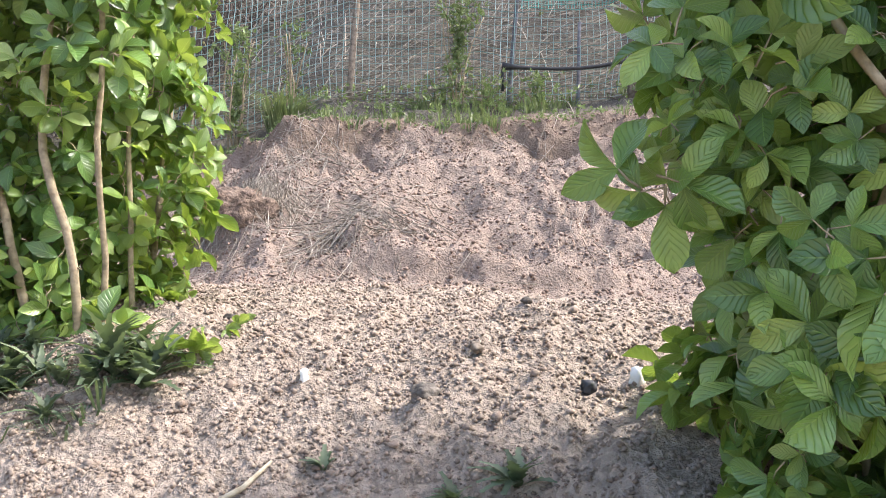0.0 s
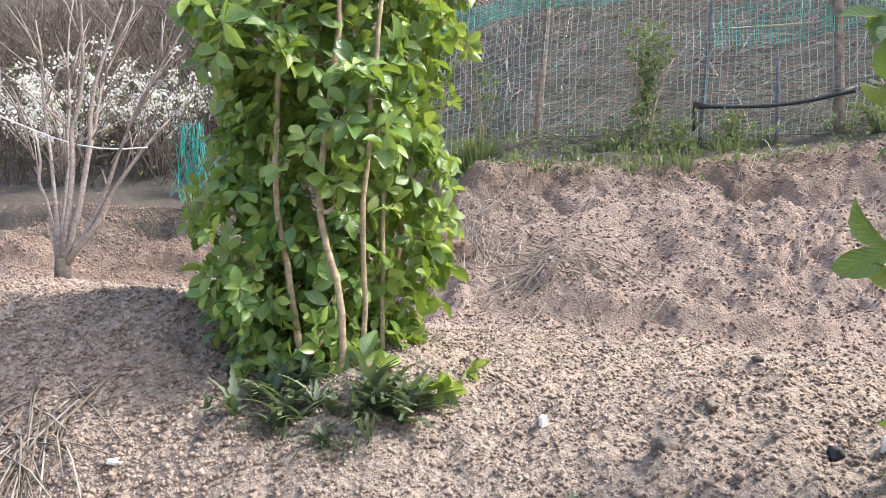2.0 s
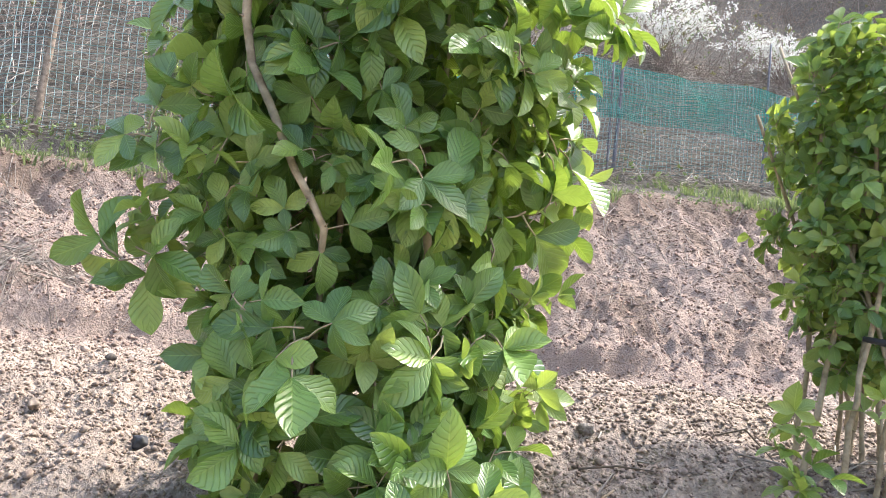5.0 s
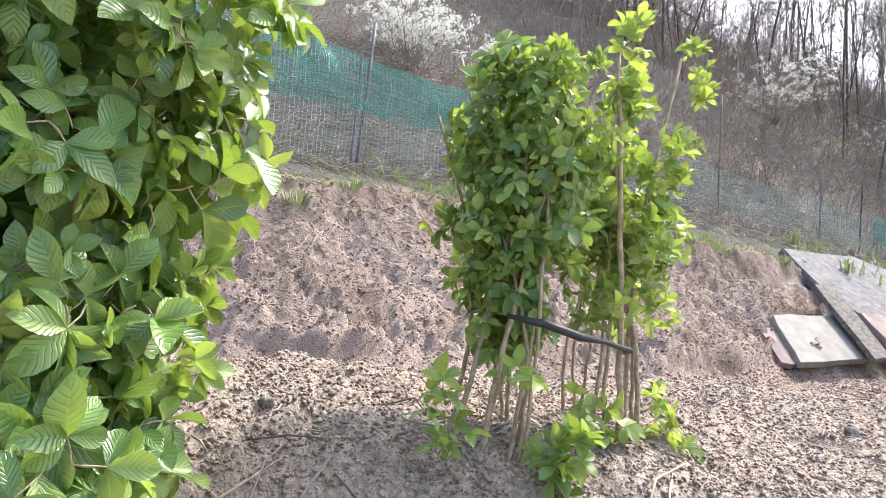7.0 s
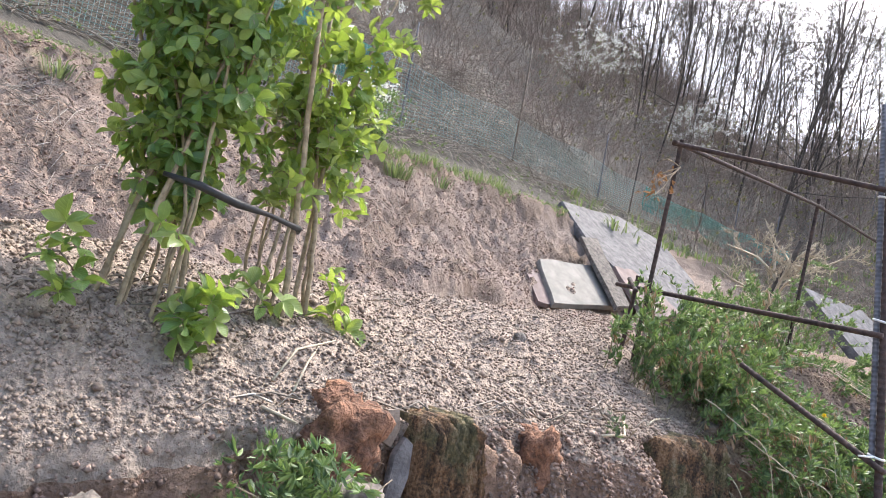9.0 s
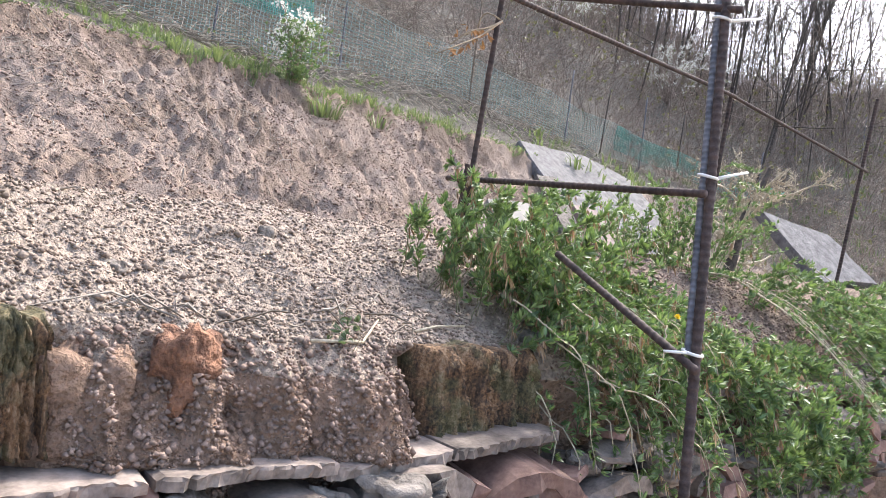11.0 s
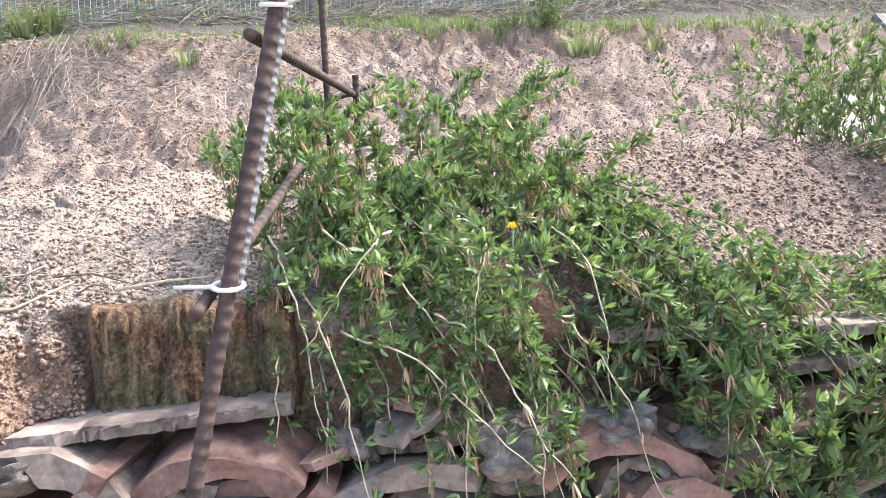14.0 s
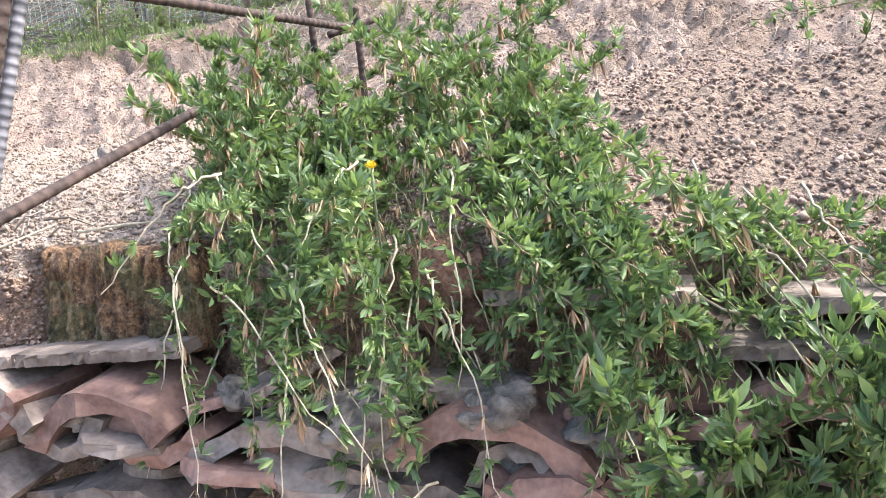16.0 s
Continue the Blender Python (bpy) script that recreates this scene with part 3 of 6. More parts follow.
def blade_of(rows):
    """Across and along a blade, 0 to 1, for its veins."""
    return np.array([(u, t) for t, _ in rows for u in (0.0, 0.5001, 1.0)])


OVAL = [(0.0, 0.05), (0.18, 0.47), (0.38, 0.86), (0.58, 1.0), (0.76, 0.83), (0.90, 0.44), (1.0, 0.02)]
LANCE = [(0.0, 0.12), (0.3, 0.85), (0.6, 0.9), (1.0, 0.04)]


def palmate(seed, size, count):
    """A leaf of three to five blades on one stalk."""
    r = np.random.RandomState(seed)
    s = Soup()
    stalk = size * r.uniform(0.4, 0.7)
    tube(s, [(0, 0, 0), (0, stalk * 0.5, 0.004), (0, stalk, 0)], [0.0014, 0.0011, 0.0009], 4, 1, False)
    for k in range(count):
        a = (k - (count - 1) / 2) * radians(56 if count == 5 else 68) + r.normal(0, 0.10)
        ln = size * (1.0 - 0.13 * abs(k - (count - 1) / 2)) * r.uniform(0.9, 1.08)
        v, f = leaflet(ln, ln * 0.28, OVAL, r.uniform(0.12, 0.42), r.uniform(0.05, 0.55), r.normal(0, 0.3))
        tilt = Matrix.Rotation(-a, 3, "Z") @ Matrix.Rotation(r.normal(-0.05, 0.32), 3, "X") @ Matrix.Rotation(r.normal(0, 0.38), 3, "Y")
        v = v @ np.array(tilt).T + np.array([0, stalk, 0])
        s.add(v, f, 0, blade_of(OVAL))
    return s


def frame_at(p, along, normal, scale=1.0):
    y = Vector(unit(along))
    x = y.cross(Vector(unit(normal))).normalized()
    z = x.cross(y)
    return Matrix.Translation(Vector(p)) @ Matrix((x, y, z)).transposed().to_4x4() @ Matrix.Scale(scale, 4)


LEAVES = [palmate(100 + i, 0.060, 5 if i % 3 == 0 else 3) for i in range(9)]
LEAF_MESHES = [s.mesh("leaf", [LEAF, BARK]) for s in LEAVES] + [s.mesh("leaf", [YOUNG, BARK]) for s in LEAVES]


def put_leaves(owner, spots, most=300):
    """Leaves nearest to the path side are parts; the rest is one mass."""
    spots = sorted(spots, key=lambda q: q[0][1] * 1.0 + q[0][0] * 0.2)
    masses = (Soup(), Soup())
    for i, (p, along, normal, scale, k) in enumerate(spots):
        m = frame_at(p, along, normal, scale)
        if i < most:
            part("leaf", LEAF_MESHES[k], owner, at=m)
        else:
            src, rest = LEAVES[k % 9], masses[k // 9]
            v, loops, sizes, slots, blade = src.packed()
            rest.add_flat(v @ np.array(m.to_3x3()).T + np.array(m.translation), loops, sizes, slots, blade)
    for rest, mat in zip(masses, (LEAF, YOUNG)):
        if rest.n:
            part("foliage", rest.mesh("foliage", [mat, BARK]), owner, "yellow green young leaves" if mat is YOUNG else "", kind="stuff")


def whorl(spots, r, p, out, spread, scale, count=4, young=0.65):
    """Several leaves round a shoot tip."""
    for j in range(count):
        a = unit(np.array(out) * 0.6 + r.normal(0, spread, 3) + [0, 0, 0.15])
        n = unit(np.array(out) * 0.35 + [0, 0, 0.8] + r.normal(0, 0.35, 3))
        spots.append((np.array(p) + r.normal(0, 0.012, 3), a, n, scale * r.uniform(0.75, 1.15), r.randint(0, 9) + (9 if r.rand() < young else 0)))


def column_shrub(name, label, centre, stems, shape, count, seed, size, droop, extra=(), young=0.08, wild=0.28, set_back=0.03, fore=0.03, lean=(0.0, 0.0), open_stems=2):
    """A shrub grown as a tall column. shape: rows of height, half width."""
    r = np.random.RandomState(seed)
    base = Vector((centre[0], centre[1], gz(*centre)))
    ob = thing(name, label, "shrub", group="shrubs along the terrace edge", at=base)
    loc = np.array(base)
    bare = []
    for which, (pts, rad) in enumerate(stems):
        s = Soup()
        pts = np.array(pts, float)
        t = np.linspace(0, 1, len(pts))
        tt = np.linspace(0, 1, 14)
        line = np.stack([np.interp(tt, t, pts[:, i]) for i in range(3)], 1)
        line[1:-1] += r.normal(0, 0.002, (12, 3))
        rad = rad * 0.68
        line = line + [0, fore if which == 0 else set_back, 0]
        if which < open_stems:
            bare.append(line)
        tube(s, line - loc, np.linspace(rad, rad * 0.6, 14) * (1 + 0.12 * r.rand(14)), 7)
        for q in range(10):
            i = r.randint(2, 13)
            d = unit(r.normal(0, 1, 3))
            tube(s, [line[i] - loc + d * rad * 0.6, line[i] - loc + d * (rad + 0.006) + [0, 0, -0.002]], [0.0016, 0.0003], 4)
        part("stem", s.mesh("stem", BARK), ob)
    spots = []
    z0, z1 = shape[0][0], shape[-1][0]
    made = 0
    while made < count:
        # one shoot tip: several leaves set round it like a rosette
        z = r.uniform(z0, z1)
        a = r.uniform(0, 2 * math.pi)
        half = np.interp(z, [q[0] for q in shape], [q[1] for q in shape]) * (1 + 0.17 * math.sin(2 * a + 11 * z + seed) + 0.13 * math.sin(5 * a - 17 * z))
        rr = half * (r.uniform(0.84, 1.04) if r.rand() < 0.72 else r.uniform(0.35, 0.84)) - 0.05 + (0.06 * r.rand() if r.rand() < 0.14 else 0)
        out = np.array([math.cos(a), math.sin(a), 0])
        k = np.clip((z - z0) / (z1 - z0), 0, 1)
        p = np.array([centre[0] + lean[0] * k, centre[1] + lean[1] * k, z]) + out * rr
        made += 1
        near_stem = False
        for line in bare:
            q = np.array([np.interp(z, np.sort(line[:, 2]), line[np.argsort(line[:, 2]), i]) for i in (0, 1)])
            near_stem |= line[:, 2].min() < z < line[:, 2].max() and abs(p[0] - q[0]) < 0.03 and p[1] < q[1] + 0.02
        if near_stem and r.rand() < 0.65:
            continue
        axis = unit(out * 0.95 + [0, 0, 0.45 - droop * 0.4] + r.normal(0, wild, 3))
        e1 = unit(np.cross(axis, [0.2, 0.3, 0.9]))
        e2 = np.cross(axis, e1)
        fresh = r.rand() < young
        big = size * r.uniform(0.7, 1.15) * (0.8 if fresh else 1.0)
        turn, lot = r.uniform(0, 6.283), r.randint(3, 6)
        for j in range(lot):
            t = turn + 6.283 * j / lot + r.normal(0, 0.25)
            lift = r.uniform(0.0, 0.4) + (0.5 if fresh else 0.0)
            along = unit(math.cos(t) * e1 + math.sin(t) * e2 + axis * lift + [0, 0, -droop * 0.5 + r.normal(0, 0.12)])
            normal = unit(axis + r.normal(0, 0.22, 3))
            spots.append((p - loc + r.normal(0, 0.008, 3), along, normal, big * r.uniform(0.75, 1.15), r.randint(0, 9) + (9 if fresh else 0)))
            made += 1
    for p, out, n, sc in extra:
        q = np.array(p) - loc
        whorl(spots, r, q, out, 0.45, sc, n)
    put_leaves(ob, spots)
    return ob


TWIG_LABEL = "thorny shrub with glossy green five-fingered leaves on pale stems"
column_shrub("column_shrub", "tall dense " + TWIG_LABEL, (-0.615, 1.57),
             [([(-0.60, 1.38, 1.28), (-0.64, 1.335, 1.52), (-0.675, 1.33, 1.70), (-0.71, 1.34, 2.35)], 0.011),
              ([(-0.52, 1.36, 1.28), (-0.52, 1.325, 1.49), (-0.585, 1.33, 1.68), (-0.555, 1.32, 1.98), (-0.56, 1.34, 2.35)], 0.011),
              ([(-0.50, 1.40, 1.28), (-0.49, 1.34, 1.72), (-0.48, 1.33, 2.0), (-0.47, 1.36, 2.3)], 0.008),
              ([(-0.47, 1.47, 1.30), (-0.48, 1.45, 1.42), (-0.50, 1.46, 1.8), (-0.50, 1.5, 2.3)], 0.008),
              ([(-0.62, 1.55, 1.28), (-0.65, 1.6, 1.8), (-0.68, 1.6, 2.4)], 0.012),
              ([(-0.72, 1.5, 1.28), (-0.78, 1.5, 1.8), (-0.80, 1.5, 2.4)], 0.010),
              ([(-0.55, 1.65, 1.28), (-0.52, 1.7, 1.8), (-0.50, 1.72, 2.4)], 0.012)],
             [(1.235, 0.19), (1.42, 0.225), (1.55, 0.24), (1.75, 0.27), (1.95, 0.285), (2.2, 0.295), (2.42, 0.25)], 3900, 21, 0.82, -0.10,
             [((-0.31, 1.46, 1.36), (1, 0, 0.3), 4, 0.5), ((-0.35, 1.40, 1.33), (0.6, -0.6, 0.3), 6, 0.8)], 0.26, 0.55, 0.05, 0.06, (-0.08, 0.0), 3)
column_shrub("column_shrub", "tall broad " + TWIG_LABEL, (0.545, 0.975),
             [([(0.36, 0.93, 1.95), (0.367, 0.94, 1.82), (0.42, 0.90, 1.70), (0.455, 0.875, 1.63), (0.475, 0.96, 1.55), (0.49, 1.08, 1.2)], 0.0075),
              ([(0.45, 0.86, 1.90), (0.49, 0.87, 1.78), (0.50, 0.9, 1.2)], 0.008),
              ([(0.57, 0.80, 1.75), (0.575, 0.79, 1.60), (0.60, 0.83, 1.45), (0.59, 0.88, 1.2)], 0.008),
              ([(0.41, 0.84, 1.45), (0.42, 0.85, 1.36), (0.45, 0.9, 1.2)], 0.008),
              ([(0.64, 0.86, 1.60), (0.63, 0.85, 1.45), (0.62, 0.9, 1.2)], 0.007),
              ([(0.55, 1.0, 1.2), (0.52, 1.0, 1.7), (0.50, 1.0, 2.15)], 0.011),
              ([(0.62, 0.98, 1.2), (0.65, 1.0, 1.7), (0.66, 1.0, 2.15)], 0.011),
              ([(0.60, 1.05, 1.2), (0.58, 1.1, 1.7), (0.57, 1.1, 2.2)], 0.010)],
             [(1.16, 0.17), (1.30, 0.21), (1.40, 0.225), (1.48, 0.215), (1.60, 0.245), (1.75, 0.245), (1.95, 0.265), (2.15, 0.22)], 2700, 33, 0.92, 0.30,
             [((0.35, 0.92, 1.90), (-0.6, 0, 0.5), 5, 0.9), ((0.71, 0.88, 1.44), (0.8, -0.2, 0.4), 8, 0.75), ((0.70, 0.86, 1.34), (0.7, -0.3, 0.3), 6, 0.7),
              ((0.70, 0.82, 1.56), (0.8, 0.1, 0.2), 5, 0.6), ((0.36, 0.95, 1.57), (-0.7, -0.2, 0.0), 3, 0.8)], 0.10, 0.42, 0.05, -0.06, (0.0, 0.0), 2)
C_STEMS = []
crng = np.random.RandomState(5)
for i in range(19):
    left = i < 12
    bx = crng.uniform(1.20, 1.42) if left else crng.uniform(1.48, 1.62)
    by = crng.uniform(0.80, 0.98)
    tx = crng.uniform(1.20, 1.45) if left else crng.uniform(1.47, 1.72)
    top = crng.uniform(1.8, 2.05)
    mid = (bx * 0.6 + (1.34 if left else 1.56) * 0.4, by, 1.52)
    C_STEMS.append(([(bx, by, gz(bx, by) - 0.03), mid, (tx, crng.uniform(0.82, 1.0), top)], crng.uniform(0.005, 0.0085)))
C_STEMS.append(([(1.53, 0.80, 1.28), (1.505, 0.79, 1.6), (1.455, 0.79, 2.09)], 0.010))
C_STEMS.append(([(1.57, 0.82, 1.28), (1.60, 0.84, 1.7), (1.80, 0.88, 2.18)], 0.007))
c_tips = []
for i in range(64):
    p = (crng.uniform(1.47, 1.68), crng.uniform(0.80, 0.98), crng.uniform(1.55, 2.05))
    c_tips.append((p, (p[0] - 1.5, p[1] - 0.9, 0.8), 6, 0.58))
for p in ((1.455, 0.79, 2.10), (1.44, 0.80, 2.06), (1.36, 0.88, 2.02), (1.28, 0.9, 2.0), (1.80, 0.88, 2.18), (1.84, 0.88, 2.09), (1.77, 0.87, 1.95), (1.83, 0.88, 2.13), (1.55, 0.85, 2.04), (1.5, 0.9, 2.07),
          (1.20, 0.92, 1.94), (1.24, 0.9, 1.98)):
    c_tips.append((p, (0.1, -0.2, 0.9), 8, 0.52))
for p, k, sc in (((1.27, 0.76, 1.30), 9, 0.75), ((1.30, 0.74, 1.36), 8, 0.75), ((1.24, 0.76, 1.35), 5, 0.7), ((1.115, 0.86, 1.42), 8, 0.6), ((1.12, 0.84, 1.36), 8, 0.6),
                 ((1.62, 0.80, 1.36), 4, 0.85), ((1.64, 0.79, 1.34), 3, 0.85), ((1.66, 0.85, 1.43), 4, 0.5), ((1.45, 0.82, 1.38), 5, 0.8), ((1.38, 0.8, 1.40), 4, 0.6), ((1.25, 0.84, 1.46), 5, 0.6)):
    c_tips.append((p, (p[0] - 1.4, -0.5, 0.3), k, sc))
shrub_c = column_shrub("column_shrub", "tied thorny shrub with fresh green leaves above bare pale stems", (1.33, 0.93), C_STEMS,
                       [(1.50, 0.07), (1.62, 0.14), (1.75, 0.155), (1.92, 0.155), (2.03, 0.12)], 1350, 47, 0.60, 0.12, c_tips, 0.45, 0.45, 0.03, 0.03, (0.0, 0.0), 0)
tape = Soup()
tl = np.array([(1.25, 0.86, 1.556), (1.28, 0.80, 1.546), (1.34, 0.775, 1.530), (1.41, 0.775, 1.524), (1.49, 0.785, 1.512), (1.53, 0.83, 1.507)]) - np.array(shrub_c.location)
tube(tape, tl, [0.004, 0.007, 0.0075, 0.004, 0.006, 0.004], 6)
part("tape", tape.mesh("tape", BLACK), shrub_c, "black plastic tie tape")

def streaked_clay():
    """Clay with upright rusty and mossy streaks."""
    mat, n, bsdf = material("streaked_clay")
    tc, mp = n.new("ShaderNodeTexCoord"), n.new("ShaderNodeMapping")
    mp.inputs["Scale"].default_value = (1, 1, 0.16)
    streak, grit, patch = noise_tex(n, 45, 5, 0.65), noise_tex(n, 170, 4, 0.7), noise_tex(n, 13, 3)
    link_nodes(mat, [(tc.outputs["Object"], mp.inputs["Vector"]), (mp.outputs[0], streak.inputs["Vector"]), (tc.outputs["Object"], grit.inputs["Vector"]), (tc.outputs["Object"], patch.inputs["Vector"])])
    tone = math_node(n, mat, "MULTIPLY_ADD", grit.outputs["Fac"], 0.45, math_node(n, mat, "MULTIPLY", streak.outputs["Fac"], 0.6))
    clay = ramp(n, [(0.42, (0.03, 0.02, 0.014)), (0.50, (0.10, 0.059, 0.034)), (0.58, (0.235, 0.135, 0.07)), (0.68, (0.34, 0.24, 0.16))])
    moss = ramp(n, [(0.40, (0.03, 0.03, 0.018)), (0.55, (0.11, 0.105, 0.05)), (0.68, (0.24, 0.21, 0.13))])
    share = ramp(n, [(0.47, (0, 0, 0)), (0.58, (0.8, 0.8, 0.8))])
    m, fac, c1, c2, res = mixed(n)
    bp = n.new("ShaderNodeBump")
    bp.inputs["Strength"].default_value, bp.inputs["Distance"].default_value = 1.0, 0.012
    link_nodes(mat, [(tone, clay.inputs["Fac"]), (tone, moss.inputs["Fac"]), (patch.outputs["Fac"], share.inputs["Fac"]), (share.outputs["Color"], fac), (clay.outputs["Color"], c1), (moss.outputs["Color"], c2),
                     (res, bsdf.inputs["Base Color"]), (tone, bp.inputs["Height"]), (bp.outputs["Normal"], bsdf.inputs["Normal"])])
    bsdf.inputs["Roughness"].default_value = 0.95
    return mat


FLUTED = streaked_clay()
RED_CLOD = plain_material("rooty_brown_earth", (0.05, 0.033, 0.025), (0.24, 0.17, 0.13), 40, 0.95, bump=1.0, fine=120, depth=0.02)

# ---- old tile wall under the terrace ----
def arch_tile(span, rise, thick, depth, seed, chip=0.0):
    """A curved roof tile seen on its end."""
    r = np.random.RandomState(seed)
    n = 9
    a = np.linspace(-1, 1, n)
    rad = (span * span / 4 + rise * rise) / (2 * rise)
    half = math.asin(min(1.0, span / 2 / rad))
    v, f = [], []
    for yy in (0, depth):
        for rr in (rad + thick / 2, rad - thick / 2):
            for k in a:
                j = 1 + r.normal(0, 0.02)
                v.append((math.sin(k * half) * rr * j, yy + (r.normal(0, 0.006) if yy == 0 else 0), math.cos(k * half) * rr * j - rad))
    o, i_, bo, bi = 0, n, 2 * n, 3 * n
    last = n - 1 - int(chip * n)
    for k in range(last):
        f += [(o + k, o + k + 1, i_ + k + 1, i_ + k), (o + k + 1, o + k, bo + k, bo + k + 1), (i_ + k, i_ + k + 1, bi + k + 1, bi + k), (bo + k + 1, bo + k, bi + k, bi + k + 1)]
    f += [(o, i_, bi, bo), (o + last, bo + last, bi + last, i_ + last)]
    s = Soup()
    s.add(v, f)
    return s


def rock(seed, size, rough=0.22, cuts=2, boxy=0.5):
    """A stone: a rounded block with worn faces."""
    bm = bmesh.new()
    bmesh.ops.create_icosphere(bm, subdivisions=cuts, radius=1.0)
    r = np.random.RandomState(seed)
    off = r.rand(3) * 50
    for v in bm.verts:
        c = np.array(v.co)
        p = boxy * c / np.abs(c).max() * 0.8 + (1 - boxy) * c
        k = 1 + rough * noise.noise(Vector(c * 1.6 + off)) + rough * 0.5 * noise.noise(Vector(c * 4.5 + off)) + (rough * 0.35 * noise.noise(Vector(c * 11.0 + off)) if cuts > 2 else 0)
        v.co = Vector(p * k * np.array(size))
    me = bpy.data.meshes.new("rock")
    bm.to_mesh(me)
    bm.free()
    return me


def with_mat(me, mat, smooth=True):
    me.materials.append(mat)
    me.polygons.foreach_set("use_smooth", [smooth] * len(me.polygons))
    return me


def slab_mesh(outline, thick, seed, lip=0.15):
    """A flat stone from its outline, with worn rim."""
    r = np.random.RandomState(seed)
    n = len(outline)
    o = np.array(outline, float)
    c = o.mean(0)
    rings = [(o, 0.0), (c + (o - c) * (1 - lip * 0.0), thick * 0.75), (c + (o - c) * (1 - lip * 0.2), thick)]
    v, f = [], []
    for ring, z in rings:
        v += [(p[0] + r.normal(0, 0.002), p[1] + r.normal(0, 0.002), z) for p in ring]
    for k in range(2):
        f += [(k * n + i, k * n + (i + 1) % n, (k + 1) * n + (i + 1) % n, (k + 1) * n + i) for i in range(n)]
    f += [tuple(2 * n + i for i in range(n)), tuple(range(n - 1, -1, -1))]
    s = Soup()
    s.add(v, f)
    return s


def rough_edge(x0, x1, y0, y1, n, seed, amp):
    """A long plate with a broken front."""
    r = np.random.RandomState(seed)
    ph = r.uniform(0, 6, 3)
    front = [(x, y0 + amp * (math.sin(x * 17 + ph[0]) + 0.7 * math.sin(x * 41 + ph[1]) + 0.5 * r.normal())) for x in np.linspace(x0, x1, n)]
    return front + [(x1, y1), (x0, y1)]


tile_wall = thing("wall_of_tiles", "dry wall of broken roof tiles packed with earth", "wall", "structure")
wr = np.random.RandomState(77)


def wall_y(x):
    return float(edge_y(x))


# capping plates: x from, x to, height, lean
for i, (x0, x1, z, lean) in enumerate(((1.42, 1.62, 1.055, 0.04), (1.52, 1.80, 1.035, 0.02), (1.80, 2.06, 1.035, -0.01), (2.03, 2.28, 1.030, 0.03), (2.26, 2.545, 1.040, 0.02), (2.60, 2.76, 0.970, -0.03), (2.70, 3.0, 0.985, 0.08),
                                       (2.98, 3.23, 1.110, -0.03), (3.22, 3.50, 1.050, 0.0), (3.30, 3.62, 1.095, 0.0), (3.60, 3.98, 1.10, 0.02), (3.95, 4.3, 1.12, 0.02), (4.2, 4.6, 1.14, 0.0), (0.7, 1.0, 1.0, 0.03), (3.42, 3.74, 0.975, 0.03))):
    xm = (x0 + x1) / 2
    slope = (wall_y(x1) - wall_y(x0)) / (x1 - x0)
    s = slab_mesh(rough_edge(x0 - xm, x1 - xm, -0.072, 0.12, 34, 200 + i, 0.0042), 0.018, i)
    me = s.mesh("tile", TILE_GREY, False)
    part("tile", me, tile_wall, at=pose(xm, wall_y(xm) - 0.055, z, wr.normal(0, 2), math.degrees(-lean), math.degrees(math.atan(slope))))

ARCHES = [arch_tile(sp, ri, th, 0.15, 300 + k, ch).mesh("tile", TILE_RED if k % 3 == 1 else TILE_GREY, False)
          for k, (sp, ri, th, ch) in enumerate(((0.25, 0.060, 0.034, 0), (0.235, 0.065, 0.032, 0), (0.15, 0.055, 0.024, 0), (0.27, 0.055, 0.032, 0.2), (0.18, 0.05, 0.026, 0.2), (0.11, 0.05, 0.020, 0)))]
# curved tiles: x, height, kind, roll, how far they stand out
for x, z, k, roll, out in ((1.72, 1.01, 3, 4, 0.0), (1.95, 0.995, 0, -4, 0.0), (2.175, 1.018, 0, 3, 0.01), (2.06, 0.955, 4, 172, 0.0), (2.20, 0.935, 4, 168, 0.0), (2.395, 0.995, 1, -7, 0.02), (2.34, 0.91, 2, 176, 0.0), (2.47, 0.905, 4, 185, 0.0),
                           (2.665, 0.955, 3, -6, 0.01), (2.60, 0.88, 4, 170, 0.0), (2.78, 0.90, 2, 10, 0.0), (2.962, 0.985, 1, 4, 0.02), (2.995, 0.945, 5, 3, 0.0), (3.02, 0.915, 4, -4, 0.03), (2.86, 0.875, 0, 6, 0.0),
                           (3.14, 0.93, 4, -14, 0.0), (3.03, 0.84, 4, 66, 0.03), (3.30, 1.01, 1, 2, 0.0), (3.42, 0.92, 3, -8, 0.01), (3.60, 1.04, 0, 6, 0.0), (3.62, 0.93, 3, -5, 0.02), (3.85, 1.03, 1, 4, 0.02), (3.8, 0.91, 0, -8, 0.02),
                           (4.1, 1.02, 3, 5, 0.02), (4.05, 0.92, 1, 10, 0.02), (1.50, 0.98, 1, 175, 0.0), (1.62, 0.92, 0, 6, 0.0), (1.85, 0.92, 3, 8, 0.0), (2.1, 0.88, 0, -6, 0.02), (2.42, 0.85, 0, 5, 0.02), (2.72, 0.82, 1, 7, 0.03), (3.22, 0.83, 3, -7, 0.03), (3.5, 0.83, 0, 5, 0.03)):
    part("tile", ARCHES[k], tile_wall, at=pose(x, wall_y(x) - 0.16 - out, z, wr.normal(0, 4), roll, -16 + wr.normal(0, 4)))
STONES = [with_mat(rock(400 + k, sz, 0.55, 3, 0.6), GREY_ROCK) for k, sz in enumerate(((0.05, 0.05, 0.025), (0.035, 0.05, 0.02), (0.06, 0.05, 0.035), (0.028, 0.04, 0.022), (0.045, 0.05, 0.018), (0.022, 0.03, 0.018)))]
SHARDS = []
